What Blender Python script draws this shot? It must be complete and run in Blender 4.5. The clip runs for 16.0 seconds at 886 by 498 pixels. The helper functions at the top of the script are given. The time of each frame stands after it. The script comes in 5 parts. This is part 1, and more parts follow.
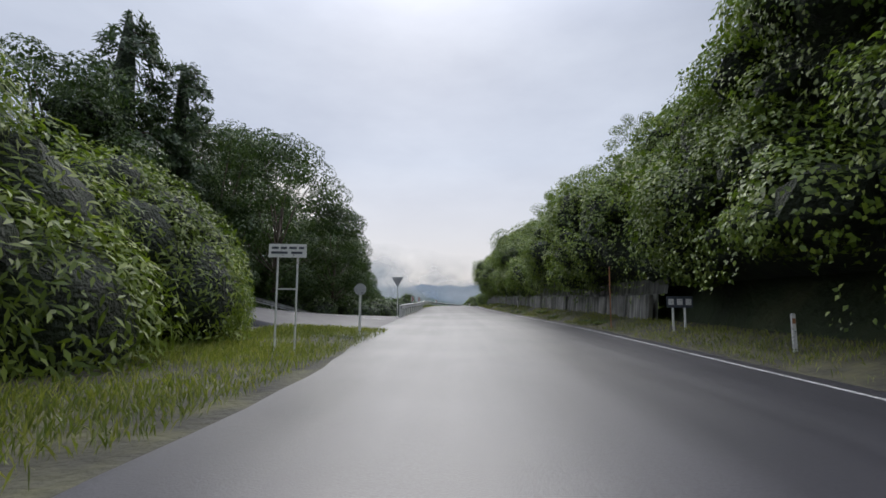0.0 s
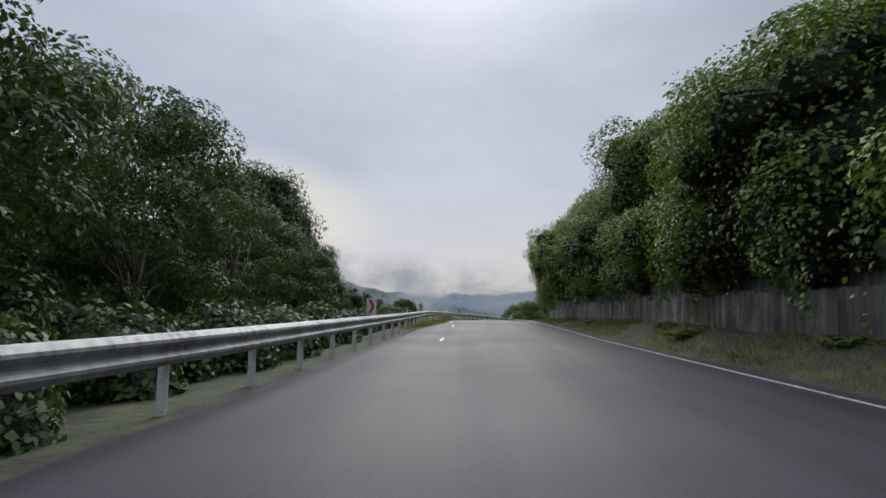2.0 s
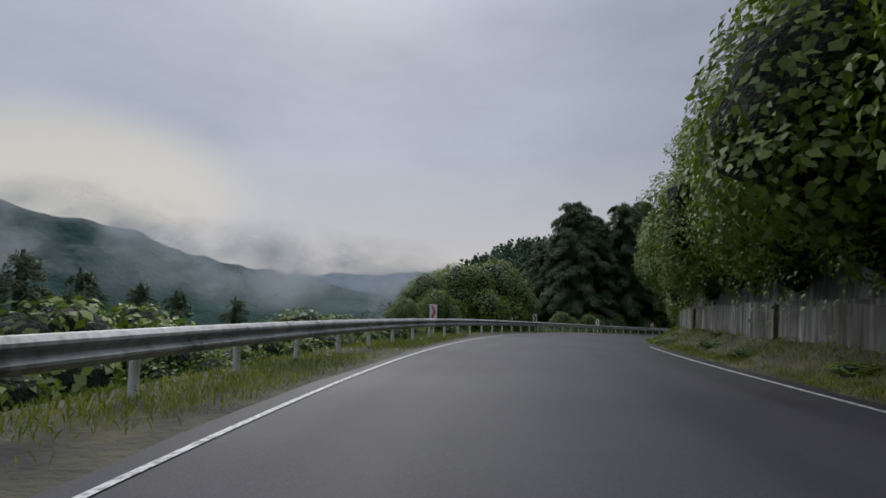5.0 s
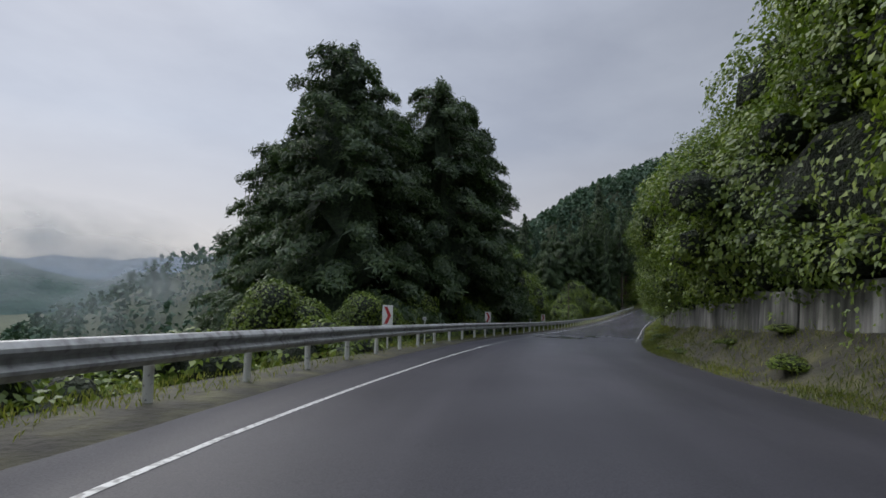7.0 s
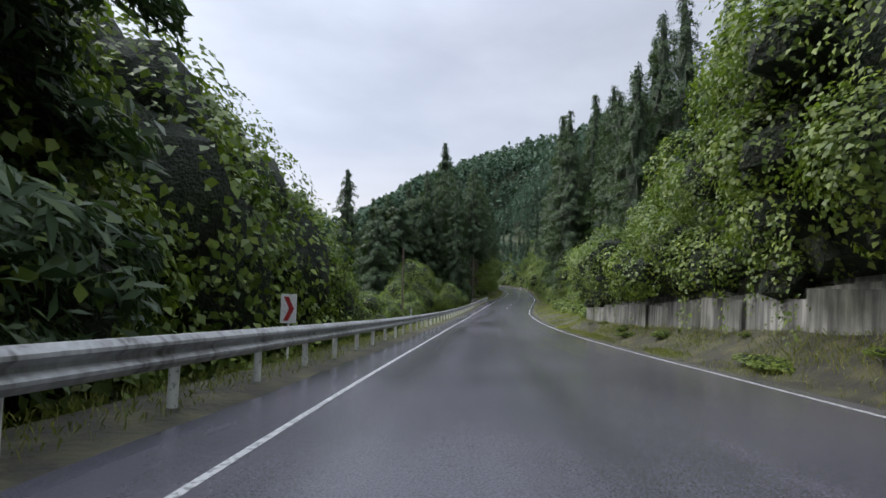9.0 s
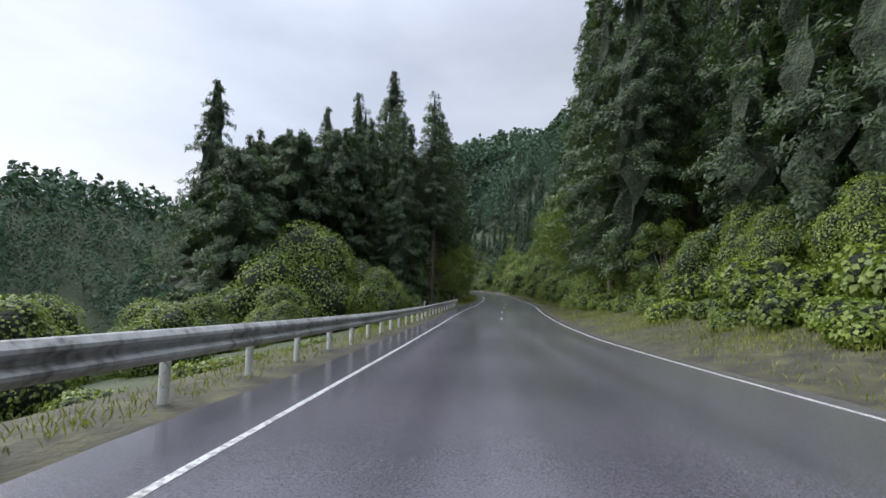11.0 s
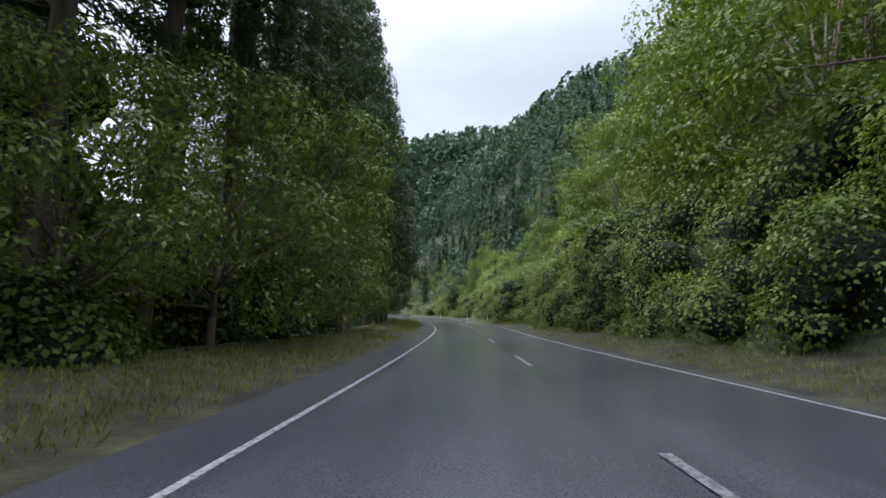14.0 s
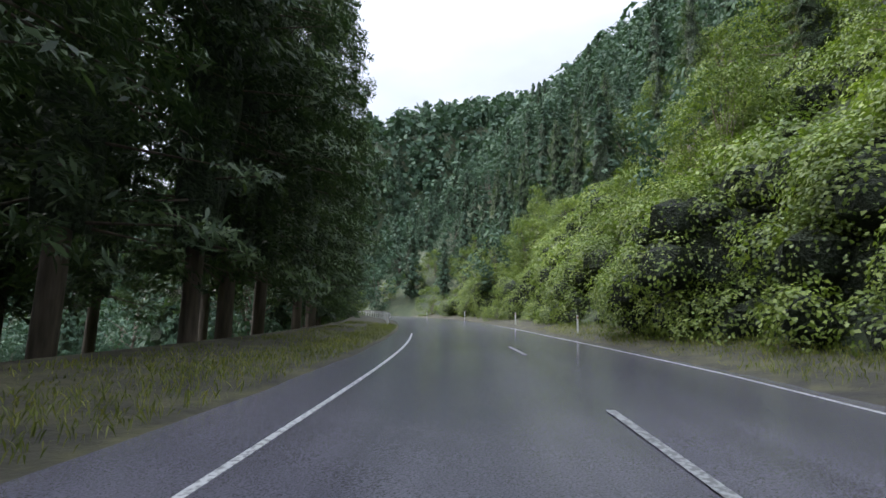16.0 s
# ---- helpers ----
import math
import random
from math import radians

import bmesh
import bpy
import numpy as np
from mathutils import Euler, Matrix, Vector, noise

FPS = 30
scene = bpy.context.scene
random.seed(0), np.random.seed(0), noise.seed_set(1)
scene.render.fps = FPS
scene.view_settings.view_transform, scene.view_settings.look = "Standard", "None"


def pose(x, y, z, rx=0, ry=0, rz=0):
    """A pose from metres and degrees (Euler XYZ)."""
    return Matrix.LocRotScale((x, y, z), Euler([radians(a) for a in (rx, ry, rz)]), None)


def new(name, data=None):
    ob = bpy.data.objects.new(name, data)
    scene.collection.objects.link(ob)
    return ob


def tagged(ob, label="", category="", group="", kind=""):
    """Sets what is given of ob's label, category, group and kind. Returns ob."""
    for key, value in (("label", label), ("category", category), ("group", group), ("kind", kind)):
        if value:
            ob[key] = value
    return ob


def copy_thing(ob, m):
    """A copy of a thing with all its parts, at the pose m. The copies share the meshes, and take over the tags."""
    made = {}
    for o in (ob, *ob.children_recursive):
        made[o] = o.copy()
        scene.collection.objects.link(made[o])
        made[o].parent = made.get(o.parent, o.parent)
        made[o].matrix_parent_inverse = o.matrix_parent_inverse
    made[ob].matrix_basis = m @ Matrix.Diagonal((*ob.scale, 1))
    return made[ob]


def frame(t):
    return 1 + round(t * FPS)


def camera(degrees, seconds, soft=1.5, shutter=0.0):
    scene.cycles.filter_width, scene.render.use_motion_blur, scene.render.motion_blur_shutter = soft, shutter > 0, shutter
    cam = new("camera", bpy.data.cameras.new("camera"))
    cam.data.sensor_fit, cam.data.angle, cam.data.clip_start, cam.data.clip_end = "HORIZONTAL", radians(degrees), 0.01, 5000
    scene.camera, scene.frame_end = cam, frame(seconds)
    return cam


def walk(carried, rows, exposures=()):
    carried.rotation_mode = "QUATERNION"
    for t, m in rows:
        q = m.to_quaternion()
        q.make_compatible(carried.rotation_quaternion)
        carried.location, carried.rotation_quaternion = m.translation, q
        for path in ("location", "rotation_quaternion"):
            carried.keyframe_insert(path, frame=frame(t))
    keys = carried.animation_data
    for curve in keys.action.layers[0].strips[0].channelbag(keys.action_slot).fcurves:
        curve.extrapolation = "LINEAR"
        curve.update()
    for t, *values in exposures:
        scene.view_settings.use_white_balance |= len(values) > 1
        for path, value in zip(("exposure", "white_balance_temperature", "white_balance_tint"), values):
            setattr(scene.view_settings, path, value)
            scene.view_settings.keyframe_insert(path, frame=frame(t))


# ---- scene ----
cam = camera(86.0, 16.0, soft=1.6)
PATH = [
    (0.0, pose(0.00, 0.00, 1.29, 96.02, -0.30, 2.71)),
    (0.5, pose(-0.04, 10.00, 1.27, 97.27, -0.30, 4.03)),
    (1.0, pose(-0.27, 20.00, 1.25, 97.00, -0.30, 5.05)),
    (1.5, pose(-0.68, 29.99, 1.22, 97.07, -0.30, 5.98)),
    (2.0, pose(-1.22, 39.97, 1.20, 97.14, -0.30, 6.60)),
    (2.5, pose(-1.83, 49.96, 1.23, 97.70, -0.30, 6.81)),
    (3.0, pose(-2.44, 59.94, 1.26, 96.12, -0.30, 6.51)),
    (3.5, pose(-2.94, 69.92, 1.29, 96.37, -0.30, 5.68)),
    (4.0, pose(-3.18, 79.92, 1.26, 95.77, -0.30, 3.39)),
    (4.6, pose(-2.67, 91.90, 1.07, 95.23, -0.47, -2.14)),
    (5.2, pose(-0.72, 103.74, 0.69, 94.69, -0.64, -10.32)),
    (5.8, pose(2.98, 115.14, 0.10, 94.14, -0.80, -19.29)),
    (6.5, pose(9.37, 127.58, -0.78, 93.51, -1.00, -28.32)),
    (7.0, pose(14.96, 135.87, -1.50, 94.07, -1.00, -33.36)),
    (7.5, pose(21.38, 143.52, -2.24, 94.16, -1.00, -40.18)),
    (8.0, pose(28.67, 150.36, -2.98, 93.91, -1.00, -47.05)),
    (8.5, pose(36.58, 156.47, -3.68, 93.99, -1.00, -51.10)),
    (9.0, pose(44.78, 162.20, -4.33, 94.17, -1.00, -52.52)),
    (9.6, pose(54.77, 168.85, -5.05, 94.57, -1.00, -53.76)),
    (10.2, pose(64.89, 175.29, -5.67, 94.98, -1.00, -54.90)),
    (10.8, pose(75.14, 181.54, -6.15, 95.38, -1.00, -56.00)),
    (11.5, pose(87.25, 188.56, -6.53, 95.85, -1.00, -57.34)),
    (12.0, pose(96.00, 193.40, -6.68, 97.00, -1.00, -58.38)),
    (12.5, pose(104.85, 198.06, -6.72, 98.27, -1.00, -59.71)),
    (13.0, pose(113.78, 202.56, -6.68, 99.02, -1.00, -60.36)),
    (13.5, pose(122.74, 206.99, -6.55, 99.31, -1.00, -60.61)),
    (14.0, pose(131.71, 211.41, -6.38, 98.96, -1.00, -60.53)),
    (14.5, pose(140.65, 215.91, -6.26, 98.37, -1.00, -59.64)),
    (15.0, pose(149.51, 220.53, -6.13, 98.14, -1.00, -58.88)),
    (15.5, pose(158.33, 225.26, -5.92, 98.71, -1.00, -58.29)),
    (16.0, pose(167.04, 230.17, -5.68, 98.92, -1.00, -56.32)),
]
walk(cam, PATH, exposures=[(0.0, 0.1), (1.0, -0.05), (2.0, -0.15), (3.5, -0.4), (4.2, -0.45), (6.5, -0.25), (7.5, 0.1), (9.0, 0.65), (11.5, 0.65), (12.5, 0.75), (13.5, 0.95), (14.5, 1.1), (16.0, 1.25)])


# ---- light ----
world = bpy.data.worlds.new("overcast_sky")
scene.world = world
world.use_nodes = True
wt = world.node_tree
wt.nodes.clear()


def wn(kind, **values):
    node = wt.nodes.new(kind)
    for key, value in values.items():
        node.inputs[key].default_value = value
    return node


SUN_UP, SUN_TURN = radians(40), radians(-6)
sky = wn("ShaderNodeTexSky")
sky.sky_type, sky.sun_disc, sky.sun_elevation, sky.sun_rotation = "NISHITA", False, SUN_UP, SUN_TURN
sky_dim = wn("ShaderNodeVectorMath")
sky_dim.operation = "SCALE"
sky_dim.inputs["Scale"].default_value = 0.09
wcoord = wn("ShaderNodeTexCoord")
wsplit = wn("ShaderNodeSeparateXYZ")
wstretch = wn("ShaderNodeMapping")
wstretch.inputs["Scale"].default_value = (1.0, 1.0, 2.6)
wnoise = wn("ShaderNodeTexNoise", Scale=2.2, Detail=6.0, Roughness=0.55)
wramp = wn("ShaderNodeValToRGB")
wramp.color_ramp.elements[0].position, wramp.color_ramp.elements[0].color = 0.30, (0.49, 0.533, 0.645, 1)
wramp.color_ramp.elements[1].position, wramp.color_ramp.elements[1].color = 0.72, (0.655, 0.705, 0.815, 1)
wup = wn("ShaderNodeMapRange")
wup.inputs["From Min"].default_value, wup.inputs["From Max"].default_value = 0.0, 0.28
wglow = wn("ShaderNodeMix")
wglow.data_type = "RGBA"
wglow.inputs["A"].default_value = (0.74, 0.70, 0.70, 1)
wmix = wn("ShaderNodeMix")
wmix.data_type = "RGBA"
wmix.inputs["Factor"].default_value = 0.88
wback = wn("ShaderNodeBackground", Strength=1.0)
wout = wn("ShaderNodeOutputWorld")
wt.links.new(sky.outputs[0], sky_dim.inputs[0])
wt.links.new(wcoord.outputs["Generated"], wstretch.inputs["Vector"])
wt.links.new(wstretch.outputs[0], wnoise.inputs["Vector"])
wt.links.new(wcoord.outputs["Generated"], wsplit.inputs[0])
wt.links.new(wnoise.outputs["Fac"], wramp.inputs[0])
wt.links.new(wsplit.outputs["Z"], wup.inputs["Value"])
wt.links.new(wup.outputs[0], wglow.inputs["Factor"])
wt.links.new(wramp.outputs[0], wglow.inputs["B"])
wt.links.new(sky_dim.outputs[0], wmix.inputs["A"])
# paler, warmer cloud where the hidden sun stands low in the north-west
wdot = wn("ShaderNodeVectorMath")
wdot.operation = "DOT_PRODUCT"
wdot.inputs[1].default_value = (math.sin(radians(-30)) * 0.92, math.cos(radians(-30)) * 0.92, 0.39)
wnear = wn("ShaderNodeMapRange")
wnear.interpolation_type = "SMOOTHERSTEP"
for key, value in (("From Min", 0.955), ("From Max", 1.0), ("To Min", 0.0), ("To Max", 0.75)):
    wnear.inputs[key].default_value = value
wwarm = wn("ShaderNodeMix")
wwarm.data_type = "RGBA"
wwarm.inputs["B"].default_value = (0.90, 0.84, 0.72, 1)
wflat = wn("ShaderNodeMapping")
wflat.inputs["Scale"].default_value = (1, 1, 2.4)
wdir = wn("ShaderNodeVectorMath")
wdir.operation = "NORMALIZE"
wt.links.new(wcoord.outputs["Generated"], wflat.inputs[0])
wt.links.new(wflat.outputs[0], wdir.inputs[0])
wt.links.new(wdir.outputs[0], wdot.inputs[0])
wt.links.new(wdot.outputs["Value"], wnear.inputs["Value"])
wt.links.new(wnear.outputs[0], wwarm.inputs["Factor"])
wt.links.new(wglow.outputs["Result"], wwarm.inputs["A"])
wt.links.new(wwarm.outputs["Result"], wmix.inputs["B"])
wzen = wn("ShaderNodeMapRange")
wzen.interpolation_type = "SMOOTHSTEP"
for key, value in (("From Min", 0.45), ("From Max", 1.0), ("To Min", 1.0), ("To Max", 3.8)):
    wzen.inputs[key].default_value = value
wt.links.new(wsplit.outputs["Z"], wzen.inputs["Value"])
# the cloud is thinner, and so brighter, on the side of the hidden sun
wside = wn("ShaderNodeVectorMath")
wside.operation = "DOT_PRODUCT"
wside.inputs[1].default_value = (math.sin(radians(-30)), math.cos(radians(-30)), 0.0)
wthin = wn("ShaderNodeMapRange")
wthin.interpolation_type = "SMOOTHSTEP"
for key, value in (("From Min", -0.7), ("From Max", 0.95), ("To Min", 0.60), ("To Max", 1.02)):
    wthin.inputs[key].default_value = value
wboth = wn("ShaderNodeMath")
wboth.operation = "MULTIPLY"
wt.links.new(wcoord.outputs["Generated"], wside.inputs[0])
wt.links.new(wside.outputs["Value"], wthin.inputs["Value"])
wt.links.new(wzen.outputs[0], wboth.inputs[0])
wt.links.new(wthin.outputs[0], wboth.inputs[1])
wt.links.new(wboth.outputs[0], wback.inputs["Strength"])
wt.links.new(wmix.outputs["Result"], wback.inputs["Color"])
wt.links.new(wback.outputs[0], wout.inputs["Surface"])

sun = new("sun", bpy.data.lights.new("sun", "SUN"))
sun.data.energy, sun.data.angle, sun.data.color = 2.0, radians(45), (1.0, 0.97, 0.92)
sun.matrix_world = pose(0, 0, 60, 50, 0, 186)


# ---- materials ----
def material(name, rough=0.6, metal=0.0, spec=0.5):
    m = bpy.data.materials.new(name)
    m.use_nodes = True
    b = m.node_tree.nodes["Principled BSDF"]
    b.inputs["Roughness"].default_value = rough
    b.inputs["Metallic"].default_value = metal
    b.inputs["Specular IOR Level"].default_value = spec
    return m, m.node_tree, b


def add(nt, kind, **values):
    node = nt.nodes.new(kind)
    for key, value in values.items():
        node.inputs[key.replace("_", " ")].default_value = value
    return node


def ramp(nt, source, stops):
    node = nt.nodes.new("ShaderNodeValToRGB")
    while len(node.color_ramp.elements) < len(stops):
        node.color_ramp.elements.new(0.5)
    for element, (at, colour) in zip(node.color_ramp.elements, stops):
        element.position, element.color = at, (*colour, 1) if len(colour) == 3 else colour
    nt.links.new(source, node.inputs[0])
    return node.outputs[0]


def mixed(nt, factor, a, b, blend="MIX"):
    node = nt.nodes.new("ShaderNodeMix")
    node.data_type, node.blend_type = "RGBA", blend
    for value, socket in ((factor, "Factor"), (a, "A"), (b, "B")):
        if isinstance(value, bpy.types.NodeSocket):
            nt.links.new(value, node.inputs[socket])
        else:
            node.inputs[socket].default_value = value if socket == "Factor" else (*value, 1)
    return node.outputs["Result"]


def bumped(nt, b, source, strength, distance):
    node = add(nt, "ShaderNodeBump", Strength=strength, Distance=distance)
    nt.links.new(source, node.inputs["Height"])
    nt.links.new(node.outputs[0], b.inputs["Normal"])


def world_noise(nt, scale, detail=4.0, stretch=(1, 1, 1)):
    place = add(nt, "ShaderNodeNewGeometry")
    mapping = add(nt, "ShaderNodeMapping")
    mapping.inputs["Scale"].default_value = stretch
    grain = add(nt, "ShaderNodeTexNoise", Scale=scale, Detail=detail)
    nt.links.new(place.outputs["Position"], mapping.inputs[0])
    nt.links.new(mapping.outputs[0], grain.inputs["Vector"])
    return grain.outputs["Fac"]


def leaf_material(name, dark, mid, bright, rough=0.42, through_light=0.25):
    """Leaves: each blade has its own shade between dark and bright, patches of the crown differ too."""
    m, nt, b = material(name, rough, 0, 0.4)
    place = add(nt, "ShaderNodeNewGeometry")
    c = ramp(nt, place.outputs["Random Per Island"], [(0.0, dark), (0.55, mid), (1.0, bright)])
    patch = ramp(nt, world_noise(nt, 0.35, 3), [(0.35, (0.62, 0.66, 0.62)), (0.68, (1.15, 1.12, 0.95))])
    c = mixed(nt, 1.0, c, patch, "MULTIPLY")
    nt.links.new(c, b.inputs["Base Color"])
    glow = add(nt, "ShaderNodeBsdfTranslucent")
    nt.links.new(mixed(nt, 1.0, c, (1.3, 1.45, 0.8), "MULTIPLY"), glow.inputs["Color"])
    both = add(nt, "ShaderNodeMixShader", Fac=through_light)
    nt.links.new(b.outputs[0], both.inputs[1])
    nt.links.new(glow.outputs[0], both.inputs[2])
    nt.links.new(both.outputs[0], nt.nodes["Material Output"].inputs["Surface"])
    return m


LEAF_VINE = leaf_material("vine_leaf", (0.074, 0.115, 0.020), (0.132, 0.190, 0.031), (0.220, 0.278, 0.052), 0.5)
LEAF_BRIGHT = leaf_material("young_leaf", (0.095, 0.142, 0.026), (0.160, 0.222, 0.038), (0.240, 0.295, 0.066), 0.5)
LEAF_BROAD = leaf_material("broad_leaf", (0.034, 0.060, 0.021), (0.060, 0.100, 0.031), (0.100, 0.145, 0.047), 0.48)
LEAF_CONIFER = leaf_material("conifer_spray", (0.030, 0.058, 0.026), (0.056, 0.096, 0.041), (0.098, 0.144, 0.060), 0.55, 0.2)
# far leaves carry a blue-green tint that paints in the distance haze
LEAF_FAR_HAZY = leaf_material("far_wood_leaf_hazy", (0.050, 0.096, 0.068), (0.066, 0.120, 0.083), (0.088, 0.150, 0.098), 0.75, 0.1)
LEAF_HEDGE = leaf_material("hedge_leaf", (0.085, 0.125, 0.018), (0.150, 0.205, 0.026), (0.215, 0.265, 0.042), 0.55, 0.3)
GRASS = leaf_material("grass_blade", (0.105, 0.135, 0.025), (0.19, 0.215, 0.045), (0.32, 0.30, 0.10), 0.5, 0.3)


def mat_thicket_shade():
    m, nt, b = material("thicket_painted_shade", 0.8)
    # near-black base colour paints the shade inside the foliage
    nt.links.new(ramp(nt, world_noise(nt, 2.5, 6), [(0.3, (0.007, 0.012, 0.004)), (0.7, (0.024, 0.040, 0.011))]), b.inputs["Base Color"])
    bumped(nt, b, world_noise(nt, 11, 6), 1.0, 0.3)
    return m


def mat_bark():
    m, nt, b = material("bark", 0.85)
    nt.links.new(ramp(nt, world_noise(nt, 7, 6, (1, 1, 0.15)), [(0.3, (0.045, 0.034, 0.026)), (0.7, (0.15, 0.115, 0.09))]), b.inputs["Base Color"])
    bumped(nt, b, world_noise(nt, 14, 5, (1, 1, 0.12)), 0.8, 0.03)
    return m


def mat_ground():
    m, nt, b = material("forest_floor", 0.9)
    c = ramp(nt, world_noise(nt, 0.6, 8), [(0.3, (0.026, 0.036, 0.016)), (0.5, (0.040, 0.056, 0.024)), (0.72, (0.066, 0.074, 0.034))])
    nt.links.new(c, b.inputs["Base Color"])
    bumped(nt, b, world_noise(nt, 3, 8), 0.8, 0.2)
    return m


def mat_verge():
    m, nt, b = material("verge_soil", 0.85)
    c = ramp(nt, world_noise(nt, 1.6, 9), [(0.32, (0.024, 0.021, 0.017)), (0.50, (0.045, 0.042, 0.024)), (0.76, (0.10, 0.095, 0.04))])
    nt.links.new(c, b.inputs["Base Color"])
    bumped(nt, b, world_noise(nt, 9, 8), 0.9, 0.06)
    return m


def mat_asphalt():
    """Wet asphalt: streaks along the lanes, a drier stretch on the open bend, films of water elsewhere."""
    m, nt, b = material("wet_asphalt", 0.3, 0, 0.5)
    fine = world_noise(nt, 60, 4)
    c = ramp(nt, fine, [(0.3, (0.050, 0.049, 0.057)), (0.7, (0.108, 0.105, 0.120))])
    stain = ramp(nt, world_noise(nt, 0.35, 6), [(0.3, (0.78, 0.78, 0.80)), (0.7, (1.12, 1.1, 1.1))])
    uv = add(nt, "ShaderNodeUVMap")
    uv.uv_map = "along"
    stretch = add(nt, "ShaderNodeMapping")
    stretch.inputs["Scale"].default_value = (1.1, 0.035, 1)
    streak = add(nt, "ShaderNodeTexNoise", Scale=1.0, Detail=5.0)
    nt.links.new(uv.outputs[0], stretch.inputs[0])
    nt.links.new(stretch.outputs[0], streak.inputs["Vector"])
    worn = ramp(nt, streak.outputs["Fac"], [(0.28, (0.84, 0.84, 0.85)), (0.52, (1.0, 1.0, 1.0)), (0.74, (1.2, 1.19, 1.2))])
    parts = add(nt, "ShaderNodeSeparateXYZ")
    nt.links.new(uv.outputs[0], parts.inputs[0])
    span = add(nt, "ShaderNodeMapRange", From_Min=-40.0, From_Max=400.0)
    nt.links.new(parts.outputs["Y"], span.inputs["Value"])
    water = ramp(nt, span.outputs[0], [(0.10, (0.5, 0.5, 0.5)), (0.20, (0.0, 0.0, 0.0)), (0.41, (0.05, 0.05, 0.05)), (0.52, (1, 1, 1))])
    wet = mixed(nt, 0.5, streak.outputs["Fac"], world_noise(nt, 0.22, 4))
    film = ramp(nt, wet, [(0.36, (0.12, 0.12, 0.12)), (0.52, (0.19, 0.19, 0.19)), (0.66, (0.25, 0.25, 0.25))])
    damp = ramp(nt, wet, [(0.36, (0.50, 0.50, 0.50)), (0.66, (0.66, 0.66, 0.66))])
    nt.links.new(mixed(nt, water, damp, film), b.inputs["Roughness"])
    nt.links.new(ramp(nt, water, [(0.0, (0.2, 0.2, 0.2)), (1.0, (0.6, 0.6, 0.6))]), b.inputs["Specular IOR Level"])
    # scales the base colour along the road: darkest at the bend, palest beyond s=294
    tone_along = ramp(nt, span.outputs[0], [(0.10, (0.55, 0.55, 0.56)), (0.22, (0.45, 0.45, 0.46)), (0.44, (0.55, 0.55, 0.56)), (0.49, (1.15, 1.15, 1.16)), (0.76, (1.45, 1.44, 1.48))])
    laid = mixed(nt, 1.0, mixed(nt, 1.0, c, stain, "MULTIPLY"), worn, "MULTIPLY")
    nt.links.new(mixed(nt, 1.0, laid, tone_along, "MULTIPLY"), b.inputs["Base Color"])
    bumped(nt, b, fine, 0.3, 0.006)
    return m


def mat_puddle():
    m, nt, b = material("standing_water", 0.19, 0, 0.5)
    b.inputs["Base Color"].default_value = (0.045, 0.045, 0.048, 1)
    bumped(nt, b, world_noise(nt, 9, 4), 0.25, 0.01)
    return m


def mat_paint(name, colour, worn=0.5):
    m, nt, b = material(name, 0.45)
    c = ramp(nt, world_noise(nt, 18, 7), [(0.30 + 0.1 * worn, tuple(0.35 * v for v in colour)), (0.36 + 0.16 * worn, colour)])
    nt.links.new(c, b.inputs["Base Color"])
    return m


def mat_metal():
    m, nt, b = material("galvanised_rail", 0.42, 0.0, 0.5)
    grime = mixed(nt, 0.5, world_noise(nt, 1.3, 7), world_noise(nt, 9, 6, (1, 1, 0.25)))
    c = ramp(nt, grime, [(0.36, (0.10, 0.095, 0.085)), (0.47, (0.30, 0.30, 0.29)), (0.7, (0.52, 0.54, 0.53))])
    nt.links.new(c, b.inputs["Base Color"])
    bumped(nt, b, world_noise(nt, 25, 4), 0.15, 0.01)
    return m


def mat_concrete():
    m, nt, b = material("streaked_concrete", 0.8)
    streak = mixed(nt, 0.6, world_noise(nt, 1.7, 8, (1, 1, 0.14)), world_noise(nt, 6.5, 5, (1, 1, 0.05)))
    c = ramp(nt, streak, [(0.36, (0.070, 0.067, 0.062)), (0.47, (0.14, 0.137, 0.13)), (0.56, (0.25, 0.243, 0.225)), (0.66, (0.42, 0.41, 0.38))])
    blot = ramp(nt, world_noise(nt, 0.9, 6), [(0.35, (0.45, 0.47, 0.40)), (0.6, (1, 1, 1))])
    nt.links.new(mixed(nt, 1.0, c, blot, "MULTIPLY"), b.inputs["Base Color"])
    bumped(nt, b, world_noise(nt, 20, 6), 0.4, 0.02)
    return m


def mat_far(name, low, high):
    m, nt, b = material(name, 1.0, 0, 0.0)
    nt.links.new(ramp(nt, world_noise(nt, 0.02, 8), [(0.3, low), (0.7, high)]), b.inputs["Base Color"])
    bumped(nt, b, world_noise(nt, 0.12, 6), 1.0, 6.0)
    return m


